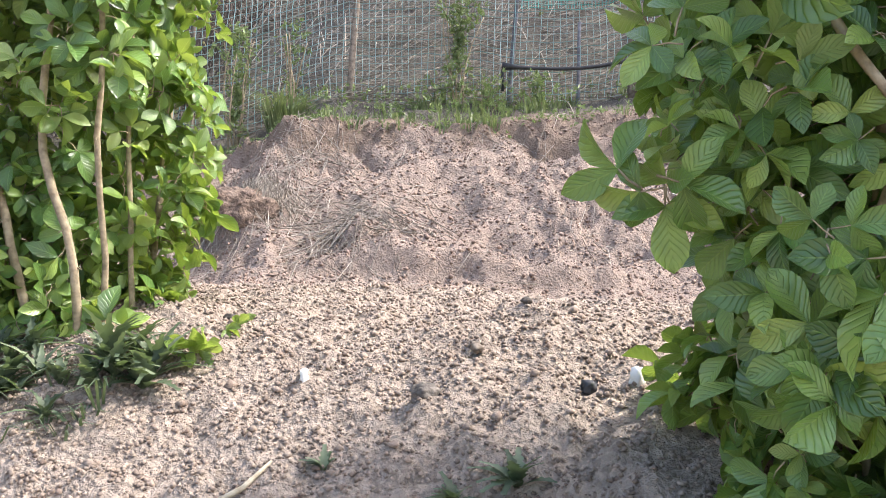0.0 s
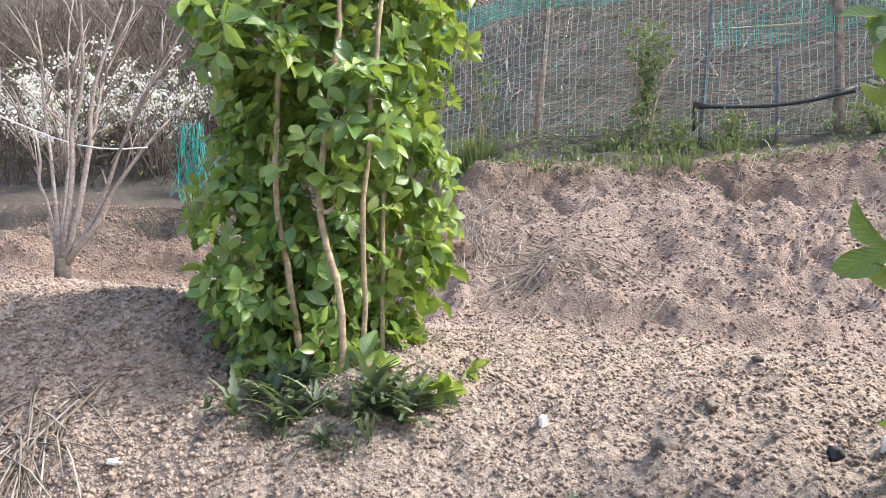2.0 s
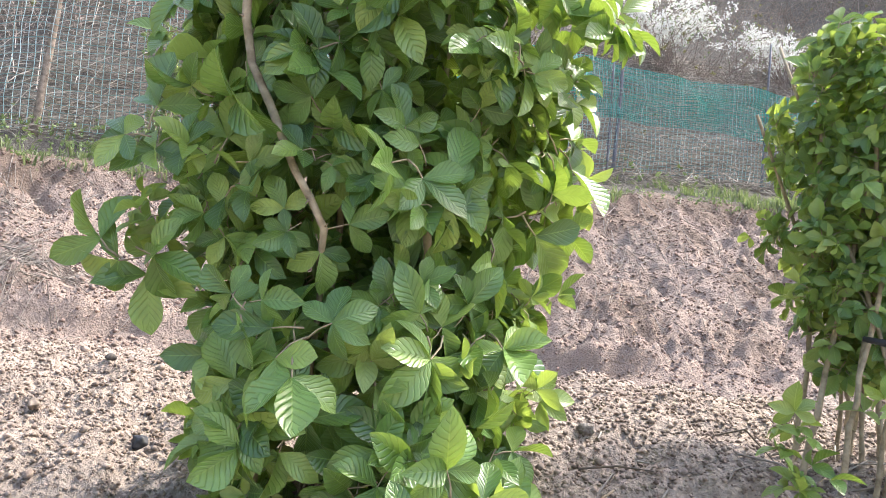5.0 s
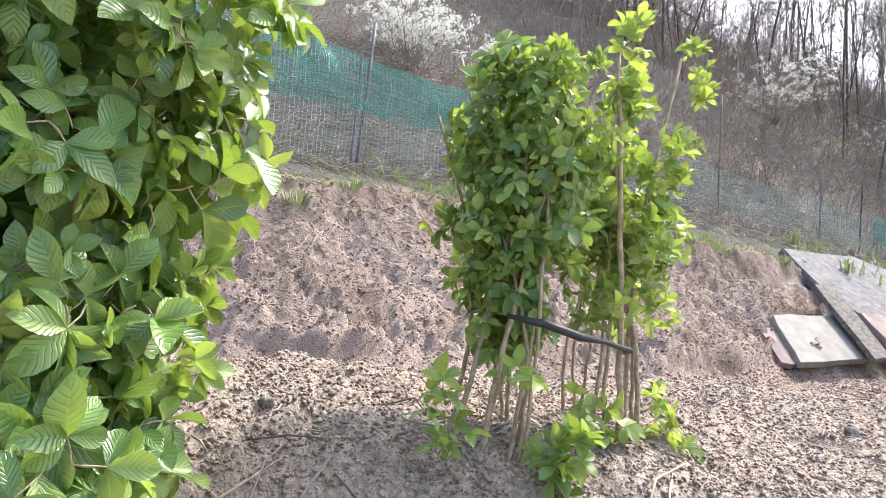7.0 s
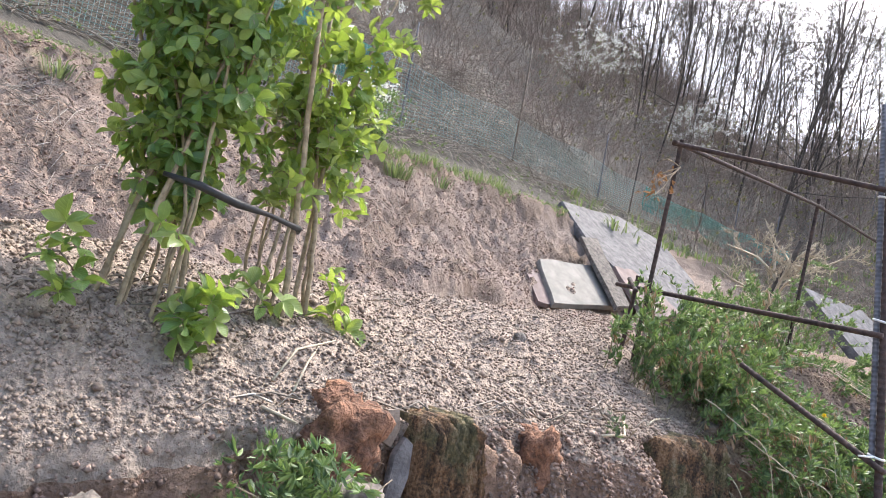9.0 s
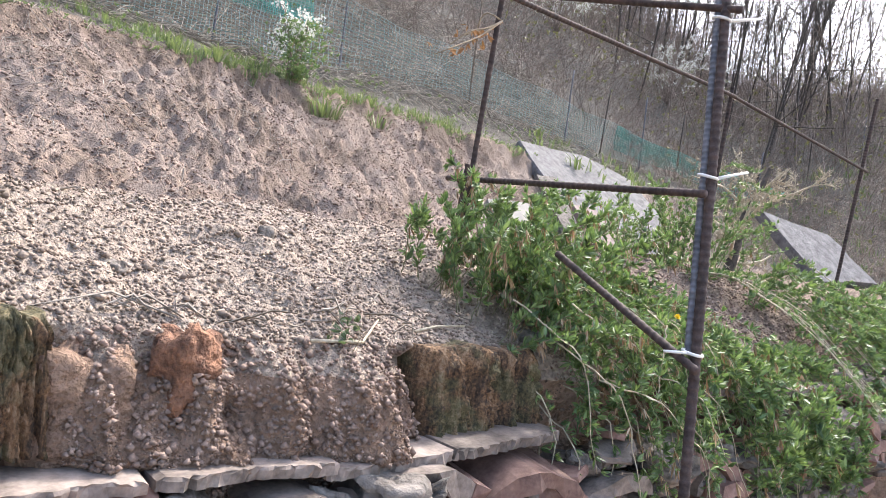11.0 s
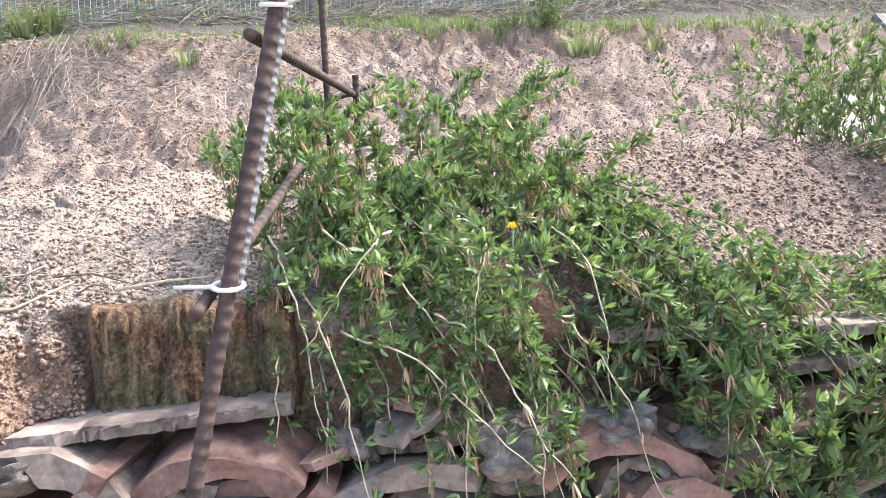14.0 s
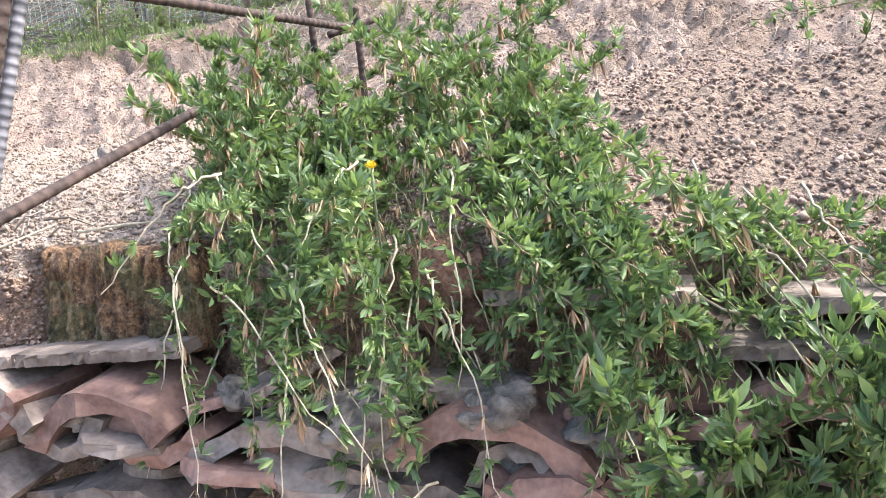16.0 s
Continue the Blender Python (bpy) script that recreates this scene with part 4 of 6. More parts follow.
for k in range(8):
    a = np.sort(np.linspace(0, 6.283, 12, endpoint=False) + wr.uniform(-0.22, 0.22, 12))
    SHARDS.append(slab_mesh([(math.cos(t) * q * wr.uniform(0.9, 1.1), math.sin(t) * q * 0.85) for t, q in zip(a, np.repeat(wr.uniform(0.045, 0.085, 6), 2))], wr.uniform(0.012, 0.022), 900 + k).mesh("tile_shard", TILE_RED if k % 3 == 0 else TILE_GREY, False))
for i in range(90):
    x = wr.uniform(1.2, 4.4)
    z = wr.uniform(0.66, 1.03) + max(0.0, x - 3.2) * 0.08
    part("tile_shard", SHARDS[wr.randint(0, 8)], tile_wall, at=pose(x, wall_y(x) - wr.uniform(0.07, 0.145), z, wr.normal(4, 9), wr.normal(0, 14), wr.uniform(0, 360)) @ Matrix.Scale(wr.uniform(0.7, 1.3), 4))
for i in range(70):
    x = wr.uniform(1.3, 4.3)
    z = wr.uniform(0.68, 1.02) + max(0.0, x - 3.2) * 0.08
    part("stone", STONES[wr.randint(0, 6)], tile_wall, at=pose(x, wall_y(x) - wr.uniform(0.10, 0.16), z, wr.normal(0, 8), wr.normal(0, 15), wr.uniform(0, 360)) @ Matrix.Scale(wr.uniform(0.7, 1.2), 4))


def boulder(name, label, at, size, seed, mat, turn=(0, 0, 0), cuts=4, rough=0.36, boxy=0.45):
    me = with_mat(rock(seed, size, rough, cuts, boxy), mat)
    return thing(name, label, "rock", mesh=me, at=pose(*at, *turn))


boulder("boulder", "rust red weathered boulder set in the earth edge", (1.455, 0.565, 1.205), (0.070, 0.07, 0.070), 501, ORANGE_ROCK, (0, 8, -18))
boulder("boulder", "orange brown clay boulder at the terrace edge", (1.865, 0.425, 1.165), (0.045, 0.05, 0.065), 502, ORANGE_ROCK, (0, 0, 10))


def fluted_block(label, x0, x1, z0, z1, depth, seed):
    """A block of clay with rain-washed upright grooves."""
    r = np.random.RandomState(seed)
    nx, nz = 72, 26
    u, w = np.meshgrid(np.linspace(0, 1, nx), np.linspace(0, 1, nz))
    x, z = x0 + (x1 - x0) * u, z0 + (z1 - z0) * w + 0.012 * fbm(u * 9, w * 0, seed + 3, 3) * w
    round_off = 0.035 * (np.clip((u - 0.9) / 0.1, 0, 1) ** 2 + np.clip((0.06 - u) / 0.06, 0, 1) ** 2) + 0.02 * np.clip((w - 0.85) / 0.15, 0, 1) ** 2
    groove = 0.030 * np.abs(fbm(u * 13 + 0.4 * fbm(u * 3, w * 2, seed, 2), w * 0.7, seed + 1, 3)) + 0.016 * np.abs(fbm(u * 34, w * 1.6, seed + 2, 3)) + 0.010 * fbm(u * 40, w * 22, seed + 5, 3)
    y = edge_y(x) - 0.078 + round_off + 1.5 * groove + 0.02 * w
    front = np.stack([x, y, z], -1).reshape(-1, 3)
    back = np.stack([x, edge_y(x) + depth, z], -1).reshape(-1, 3)
    idx = np.arange(nx * nz).reshape(nz, nx)
    f = np.stack([idx[:-1, :-1], idx[:-1, 1:], idx[1:, 1:], idx[1:, :-1]], -1).reshape(-1, 4)
    rim = np.concatenate([idx[0, :-1], idx[:-1, -1], idx[-1, :0:-1], idx[:0:-1, 0]])
    nxt = np.roll(rim, -1)
    s = Soup()
    s.add(np.concatenate([front, back]), np.concatenate([f, np.stack([nxt, rim, rim + nx * nz, nxt + nx * nz], -1), f[:, ::-1] + nx * nz]))
    return thing("clay_block", label, "clay block", mesh=s.mesh("clay_block", FLUTED))


fluted_block("mossy ochre clay block with rain-washed upright grooves", 2.262, 2.56, 1.035, 1.20, 0.06, 120)
fluted_block("dark brown clay block with worn grooves", 1.575, 1.70, 1.07, 1.235, 0.06, 140)
boulder("boulder", "reddish clay lump behind hanging stems", (2.93, 0.155, 1.115), (0.07, 0.06, 0.078), 505, RED_ROCK, (0, -6, -20))
boulder("boulder", "crumbling brown earth block", (1.76, 0.475, 1.12), (0.07, 0.07, 0.085), 506, CLAY, (0, 0, -18), 4, 0.32)
boulder("boulder", "grey fieldstone under the edge", (1.165, 0.535, 1.10), (0.06, 0.05, 0.028), 507, GREY_ROCK, (10, 4, 20))
boulder("boulder", "flat grey fieldstone under the edge", (1.06, 0.575, 1.115), (0.055, 0.05, 0.03), 508, GREY_ROCK, (5, -12, 40))
boulder("boulder", "large pale grey stone under the edge", (0.93, 0.60, 1.11), (0.075, 0.07, 0.05), 509, GREY_ROCK, (0, 10, 5))
boulder("boulder", "rough grey brown stone beside the weeds", (1.40, 0.475, 1.115), (0.05, 0.05, 0.05), 510, GREY_ROCK, (0, 0, 30))
sliver = slab_mesh([(-0.030, -0.09), (0.020, -0.10), (0.034, -0.02), (0.022, 0.07), (-0.006, 0.085), (-0.028, 0.03)], 0.022, 5)
thing("stone_sliver", "upright grey white stone sliver wedged in the bank", "stone", mesh=sliver.mesh("stone_sliver", GRANITE, False), at=pose(1.53, 0.50, 1.16, 84, 8, -20) @ Matrix.Scale(0.58, 4))
sliver2 = slab_mesh([(-0.022, -0.04), (0.018, -0.045), (0.026, 0.0), (0.012, 0.045), (-0.018, 0.035)], 0.02, 6)
thing("stone_sliver", "small brown stone sliver wedged in the bank", "stone", mesh=sliver2.mesh("stone_sliver", WOOD, False), at=pose(1.535, 0.54, 1.215, 80, 10, -20) @ Matrix.Scale(0.7, 4))

# ---- stakes and rails of reinforcing bar ----
def rebar_mesh(a, b, radius, mat, name, step=0.016, ribs=True):
    a, b = np.array(a, float), np.array(b, float)
    ln = np.linalg.norm(b - a)
    s = Soup()
    if ribs:
        n = max(3, int(ln / step))
        t, rad = [], []
        for i in range(n):
            t += [i / n, (i + 0.28) / n, (i + 0.36) / n, (i + 0.64) / n, (i + 0.72) / n]
            rad += [radius, radius, radius * 1.09, radius * 1.09, radius]
        t, rad = np.array(t), np.array(rad)
    else:
        t, rad = np.linspace(0, 1, 6), np.full(6, radius)
    tube(s, a + (b - a) * t[:, None], rad, 9)
    return s.mesh(name, mat)


P1_LOW, P1_HIGH = np.array((2.119, -0.2525, 0.0)), np.array((2.635, -0.007, 2.05))


def p1(z):
    return P1_LOW + (P1_HIGH - P1_LOW) * (z / 2.05)


trellis = thing("rebar_trellis", "rusty trellis of reinforcing bars round the vines", "trellis")
front_post = part("post", rebar_mesh(P1_LOW, P1_HIGH, 0.0082, RUST, "post"), trellis, "thick ribbed rusty bar")
off = np.array((0.009, 0.015, 0))
part("post", rebar_mesh(p1(1.26) + off, p1(2.12) + off * 1.1, 0.0068, STEEL, "post", 0.011), trellis, "grey ribbed bar tied on")
FL_LOW, FL_HIGH = np.array((2.70, 0.57, 1.25)), np.array((2.695, 0.53, 2.02))
part("post", rebar_mesh(FL_LOW, FL_HIGH, 0.0065, RUST, "post"), trellis)
part("post", rebar_mesh((2.775, 0.64, 1.28), (2.775, 0.62, 1.60), 0.0068, RUST, "post"), trellis)
part("post", rebar_mesh((4.14, 0.40, 1.25), (4.12, 0.36, 2.14), 0.0075, RUST, "post"), trellis)
part("post", rebar_mesh((5.50, 0.10, 1.2), (5.60, 0.02, 2.45), 0.009, RUST, "post"), trellis)
part("post", rebar_mesh((4.65, -0.45, 0.0), (4.70, -0.42, 2.1), 0.009, RUST, "post"), trellis)
part("rail", rebar_mesh(p1(1.535) + (-0.025, 0.0, -0.008) , (2.80, 0.70, 1.560), 0.0068, RUST, "rail"), trellis)
part("rail", rebar_mesh(p1(1.875) + (-0.004, -0.03, 0.0), (2.695, 0.56, 2.005), 0.0070, RUST, "rail"), trellis)
part("rail", rebar_mesh((2.66, 0.54, 2.0), (4.13, 0.345, 2.10), 0.0065, RUST, "rail"), trellis)
part("rail", rebar_mesh((4.08, 0.36, 2.10), (5.62, 0.02, 2.06), 0.0065, RUST, "rail"), trellis)
part("brace", rebar_mesh(p1(1.245) + (-0.03, -0.012, -0.004), (2.58, 0.24, 1.398), 0.0068, RUST, "brace"), trellis)
part("crosspiece", rebar_mesh((2.72, 0.60, 1.545), (2.83, 0.67, 1.585), 0.0068, RUST, "crosspiece"), trellis)
for z, dx, dz, ln in ((1.265, -1, 0.0, 0.07), (1.56, 1, 0.02, 0.085), (1.86, 1, 0.02, 0.09)):
    s = Soup()
    c = p1(z)
    ring = [c + np.array((math.cos(a) * 0.016, math.sin(a) * 0.016 + 0.006, 0.003 * math.sin(a))) for a in np.linspace(0, 2 * math.pi, 12)]
    tube(s, ring, 0.0028, 5)
    side = np.array((0.75, -0.5, 0)) * dx
    tube(s, [c + side * 0.016, c + side * ln * 0.5 + (0, 0, dz * 0.4), c + side * ln + (0, 0, dz)], [0.0032, 0.0028, 0.0022], 5)
    part("cable_tie", s.mesh("cable_tie", WHITE), front_post, "white plastic cable tie")

# ---- hanging vines ----
def lance_leaf(seed, ln=0.0225):
    r = np.random.RandomState(seed)
    return leaflet(ln, ln * r.uniform(0.13, 0.20), LANCE, r.uniform(0.1, 0.3), r.uniform(-0.05, 0.3), r.normal(0, 0.2))


GOJI_LEAVES = [lance_leaf(600 + i) for i in range(6)]


def tuft_soup(seed, count=5, size=1.0):
    """A small spray of narrow leaves, opening along +y."""
    r = np.random.RandomState(seed)
    s = Soup()
    for j in range(count):
        v, f = GOJI_LEAVES[r.randint(0, 6)]
        m = Matrix.Rotation(r.uniform(0, 6.28), 3, "Y") @ Matrix.Rotation(r.uniform(0.25, 1.0), 3, "X")
        s.add((v * size * r.uniform(0.65, 1.25)) @ np.array(m).T, f, 0, blade_of(LANCE))
    return s


SPRAYS = [tuft_soup(650 + i, 5 + i % 4) for i in range(8)]
SPRAY_MESHES = [s.mesh("leaf_spray", GOJI) for s in SPRAYS]


def add_soup(dst, src, m, slot=0):
    v, loops, sizes, slots, blade = src.packed()
    dst.add_flat(v @ np.array(m.to_3x3()).T + np.array(m.translation), loops, sizes, slots + slot, blade)


def vine_bush(name, label, canes, seed, parts_most=300, gap=0.019, size=1.0, dead=0.02, origin=(0, 0, 0)):
    """A sprawling bush: pale canes with sprays of narrow leaves along them."""
    r = np.random.RandomState(seed)
    ob = thing(name, label, "bush", group="vines on the terrace edge", at=Vector(origin))
    o = np.array(origin)
    wood, stalks, mass, dry = Soup(), Soup(), Soup(), Soup()
    sites = []
    for pts, rad, leafy in canes:
        pts = np.array(pts, float)
        t = np.linspace(0, 1, len(pts))
        n = 16
        tt = np.linspace(0, 1, n)
        line = np.stack([np.interp(tt, t, pts[:, i]) for i in range(3)], 1)
        for _ in range(2):
            line[1:-1] = (line[:-2] + 2 * line[1:-1] + line[2:]) / 4
        line[1:] += np.cumsum(r.normal(0, 0.0035, (n - 1, 3)), 0)
        tube(wood if leafy < 0.4 else stalks, line - o, np.linspace(rad, rad * 0.4, n) * (1.0 if leafy < 0.4 else 0.7), 5)
        seg = np.linalg.norm(np.diff(line, axis=0), axis=1)
        total = seg.sum()
        for d in np.arange(0.04, total, gap / max(leafy, 0.05)):
            k = d / total * (n - 1)
            i = min(int(k), n - 2)
            p = line[i] + (line[i + 1] - line[i]) * (k - i)
            along = unit(unit(line[i + 1] - line[i]) * 0.5 + r.normal(0, 0.55, 3) + [0, -0.1, 0.5])
            p = p + along * 0.003 + r.normal(0, 0.004, 3)
            sites.append((p - o, along, r.uniform(0.7, 1.3) * size, r.rand() < dead))
    sites.sort(key=lambda q: q[0][1])
    made = 0
    for p, along, sc, dd in sites:
        m = frame_at(p, along, r.normal(0, 1, 3), sc)
        k = r.randint(0, 8)
        if dd:
            add_soup(dry, SPRAYS[k], frame_at(p, unit(along * 0.3 + np.array([0, -0.1, -0.9])), r.normal(0, 1, 3), sc * 1.25) @ Matrix.Diagonal((0.45, 1.1, 0.45, 1)))
        elif made < parts_most:
            part("leaf_spray", SPRAY_MESHES[k], ob, at=m)
            made += 1
        else:
            add_soup(mass, SPRAYS[k], m)
    if wood.n:
        part("cane_tangle", wood.mesh("cane_tangle", CANE), ob, "pale beige canes", kind="stuff")
    if stalks.n:
        part("shoot_tangle", stalks.mesh("shoot_tangle", SHOOT), ob, "thin green brown shoots", kind="stuff")
    if mass.n:
        part("foliage", mass.mesh("foliage", GOJI), ob, kind="stuff")
    if dry.n:
        part("withered_leaves", dry.mesh("withered_leaves", DEAD), ob, "brown withered leaves", kind="stuff")
    return ob


gr = np.random.RandomState(88)
canes = []
# crown on the terrace, from x 2.40 to 3.40
for i in range(95):
    x = gr.uniform(2.45, 3.12)
    y = gr.uniform(0.26, 0.58)
    z = gz(x, y)
    up = gr.uniform(0.06, 0.20) * (1.25 if 2.5 < x < 3.1 else 0.8)
    dx, dy = gr.normal(0.02, 0.11), gr.normal(-0.04, 0.10)
    canes.append(([(x, y, z - 0.01), (x + dx * 0.4, y + dy * 0.4, z + up * 0.7), (x + dx, y + dy, z + up)], 0.0022, 1.0))
# canes that fall over the edge
for i in range(120):
    x = gr.uniform(2.60, 3.15) if i < 72 else gr.uniform(3.12, 3.80)
    if 2.84 < x < 2.97 and i % 6:
        x += 0.16 if i % 2 else -0.17
    y = edge_y(x) + (gr.uniform(0.03, 0.25) if i < 72 else gr.uniform(-0.02, 0.06))
    z = gz(x, y)
    fwd = gr.uniform(0.03, 0.22)
    drop = gr.uniform(0.05, 0.42) * (0.75 if x < 2.75 else 1.0)
    side = gr.uniform(-0.04, 0.20)
    e = float(edge_y(x))
    canes.append(([(x, y, z), (x + side * 0.15, y - 0.06, z + gr.uniform(0.04, 0.13) * (1.0 if i < 72 else 0.4)), (x + side * 0.4, e - fwd * 0.7, z - drop * 0.15), (x + side * 0.8, e - fwd - 0.03, z - drop * 0.6),
                   (x + side, e - fwd - 0.04, z - drop)], 0.0022, gr.choice([0.9, 0.7, 0.45])))
# leafless pale shoots hanging in front
for x, y, z, x2, y2, z2 in ((2.56, 0.20, 1.22, 2.60, -0.02, 0.88), (2.60, 0.12, 1.16, 2.78, -0.06, 0.98), (2.72, 0.06, 1.18, 2.84, -0.12, 1.0), (2.86, 0.10, 1.2, 2.86, -0.06, 0.86), (2.90, 0.05, 1.16, 2.97, -0.10, 0.90),
                            (2.66, 0.05, 1.30, 2.50, -0.03, 1.16), (2.82, 0.12, 1.30, 2.74, 0.0, 1.14), (2.74, 0.0, 1.12, 2.70, -0.10, 0.84), (3.05, 0.02, 1.14, 3.13, -0.14, 0.90), (2.84, 0.02, 1.10, 2.82, -0.1, 0.82),
                            (2.90, -0.06, 0.93, 2.78, -0.16, 0.84), (3.20, 0.0, 1.12, 3.36, -0.16, 0.92), (3.4, 0.0, 1.15, 3.6, -0.2, 0.9), (2.60, 0.2, 1.3, 2.80, 0.0, 1.0)):
    canes.append(([(x, y, z), (x * 0.6 + x2 * 0.4, y * 0.4 + y2 * 0.6, z * 0.7 + z2 * 0.3 + 0.02), (x2, y2, z2)], 0.0019, 0.22))
for i in range(26):
    x = gr.uniform(2.5, 3.45)
    e, top, drop = float(edge_y(x)), gr.uniform(1.08, 1.30), gr.uniform(0.18, 0.36)
    x2, fwd = x + gr.normal(0.03, 0.08), gr.uniform(0.08, 0.20)
    canes.append(([(x, e + 0.02, top), (x * 0.7 + x2 * 0.3, e - fwd * 0.8, top - drop * 0.25), (x2, e - fwd, top - drop)], 0.0019, 0.25))
vine_bush("hanging_vine_bush", "sprawling green vine bush hanging over the tile wall", canes, 5, 300, 0.0066, 0.82, 0.13, (2.9, 0.35, 1.3))
canes = []
for i in range(60):
    x, y = gr.normal(4.10, 0.16), gr.normal(0.50, 0.12)
    z = gz(x, y)
    h = gr.uniform(0.10, 0.36)
    dx, dy = gr.normal(0, 0.14), gr.normal(-0.03, 0.12)
    canes.append(([(x, y, z - 0.01), (x + dx * 0.4, y + dy * 0.4, z + h * 0.7), (x + dx, y + dy, z + h)], 0.0024, 0.9))
for i in range(14):
    x = gr.uniform(3.9, 4.6)
    canes.append(([(x, 0.4, gz(x, 0.4)), (x - 0.1, 0.2, 1.42), (x - 0.2, -0.1, 1.28), (x - 0.15, -0.35, 1.0)], 0.0026, 0.35))
for px, py, pz in ((3.75, 0.75, 1.62), (3.55, 0.62, 1.50), (4.5, 0.3, 1.85), (4.75, 0.25, 1.8)):
    canes.append(([(4.1, 0.5, 1.38), ((4.1 + px) / 2, (0.5 + py) / 2, pz + 0.02), (px, py, pz)], 0.0028, 0.7))
vine_bush("vine_bush", "upright green vine bush round a rusty stake", canes, 6, 120, 0.011, 0.8, 0.02, (4.1, 0.5, 1.35))
canes = []
for i in range(75):
    x = gr.uniform(3.9, 5.6)
    y = edge_y(x) + gr.uniform(0.02, 0.3)
    z = gz(x, y)
    e = float(edge_y(x))
    drop, fwd = gr.uniform(0.0, 0.45), gr.uniform(0.05, 0.28)
    canes.append(([(x, y, z), (x + 0.02, y - 0.08, z + gr.uniform(0.06, 0.2)), (x + 0.08, e - fwd * 0.6, z - drop * 0.2), (x + 0.12, e - fwd, z - drop)], 0.0024, 0.8))
vine_bush("hanging_vine_bush", "low green vine bush trailing over the stones", canes, 9, 120, 0.009, 0.95, 0.02, (4.4, 0.0, 1.25))
canes = []
for i in range(34):
    x = gr.uniform(3.06, 3.75)
    e = float(edge_y(x))
    z = gr.uniform(0.80, 1.04)
    dx, up = gr.normal(0.02, 0.07), gr.uniform(0.05, 0.14)
    canes.append(([(x, e - 0.10, z - 0.03), (x + dx * 0.4, e - 0.20, z), (x + dx * 0.8, e - 0.23, z + up * 0.5), (x + dx, e - 0.24, z + up)], 0.0024, 0.9))
vine_bush("hanging_vine_bush", "broad-leaved fresh green shoots in front of the tiles", canes, 12, 200, 0.013, 1.15, 0.03, (3.3, 0.0, 0.85))

# ---- netting fence ----
def fence_y(x):
    return np.interp(x, [-2.2, -0.7, 1.3, 3.66, 6.0, 8.6, 12, 18, 30], [5.6, 5.37, 5.31, 5.34, 5.15, 4.75, 3.9, 2.4, -0.8])


def fence_top(x):
    return np.interp(x, [-2.2, -1.7, -0.7, 0.44, 1.3, 3.66, 5.0, 8.5, 12, 18, 30], [3.45, 3.55, 3.74, 3.73, 3.82, 3.86, 3.82, 3.75, 3.5, 3.3, 3.0])


def fence_foot(x):
    return over_ground(x, fence_y(x)) + 0.02


fence = thing("netting_fence", "sagging green netting fence on odd thin posts", "fence")
fr = np.random.RandomState(13)
for x, h, rad, mat, lean, lab in ((-1.9, 1.1, 0.014, WOOD, 0.02, ""), (-0.70, 1.32, 0.027, WOOD, 0.03, "crooked wooden post"), (0.43, 1.15, 0.018, STEEL, 0.06, "grey steel post"), (0.92, 0.55, 0.016, STEEL, 0.0, "short steel stake"),
                                  (1.31, 1.35, 0.040, WOOD, -0.04, "thick wooden post"), (2.3, 1.1, 0.014, STEEL, 0.02, ""), (3.66, 1.30, 0.018, STEEL, 0.05, "grey steel post"), (3.60, 1.0, 0.010, STEEL, 0.02, ""),
                                  (5.15, 1.35, 0.012, STEEL, 0.05, ""), (6.6, 1.2, 0.012, STEEL, 0.0, ""), (8.6, 1.5, 0.016, WOOD, -0.02, ""), (10.4, 1.0, 0.012, STEEL, 0.02, ""), (11.2, 1.0, 0.012, TRUNK, 0.1, ""),
                                  (12.2, 1.1, 0.014, STEEL, -0.05, ""), (13.2, 1.1, 0.014, TRUNK, 0.08, ""), (14.4, 1.1, 0.012, STEEL, 0.0, ""), (16.0, 1.1, 0.014, STEEL, 0.03, ""), (18.0, 1.1, 0.014, TRUNK, 0.0, ""), (20.5, 1.1, 0.014, STEEL, 0.0, "")):
    y, z = float(fence_y(x)), float(fence_foot(x))
    s = Soup()
    tube(s, bend((x, y - 0.02, z - 0.1), (x + lean * h, y - 0.02, z + h), fr, 0.012 if mat is WOOD else 0.004, 7), np.linspace(rad, rad * 0.8, 7), 7)
    part("post", s.mesh("post", mat), fence, lab)


def net_panel(x0, x1, cell, thick, mat, name, seed, low=0.0, high=1.0, folds=0.03):
    r = np.random.RandomState(seed)
    s = Soup()
    nv = int((x1 - x0) / cell)
    rowsn = int(1.05 * (high - low) / cell)

    def at(x, k):
        foot, top = fence_foot(x), fence_top(x)
        sag = 0.05 * np.sin((x * 1.9) % math.pi) * k
        y = fence_y(x) + folds * fbm(x * 3.1, k * 4.0, seed, 3) * 2 - 0.03
        return np.stack([x + 0.02 * fbm(x * 2 + 9, k * 5, seed + 9, 2), y, foot + (top - foot) * k - sag], -1)

    for j in range(rowsn + 1):
        k = low + (high - low) * j / rowsn
        x = np.linspace(x0, x1, max(8, int((x1 - x0) / 0.09)))
        tube(s, at(x, np.full_like(x, k) + 0.004 * r.normal(0, 1, len(x))), thick * r.uniform(0.7, 1.2), 3, 0, False)
    for i in range(nv + 1):
        k = np.linspace(low, high, 12)
        tube(s, at(np.full_like(k, x0 + (x1 - x0) * i / nv), k), thick * r.uniform(0.6, 1.1), 3, 0, False)
    part(name, s.mesh(name, mat, False), fence, kind="stuff")


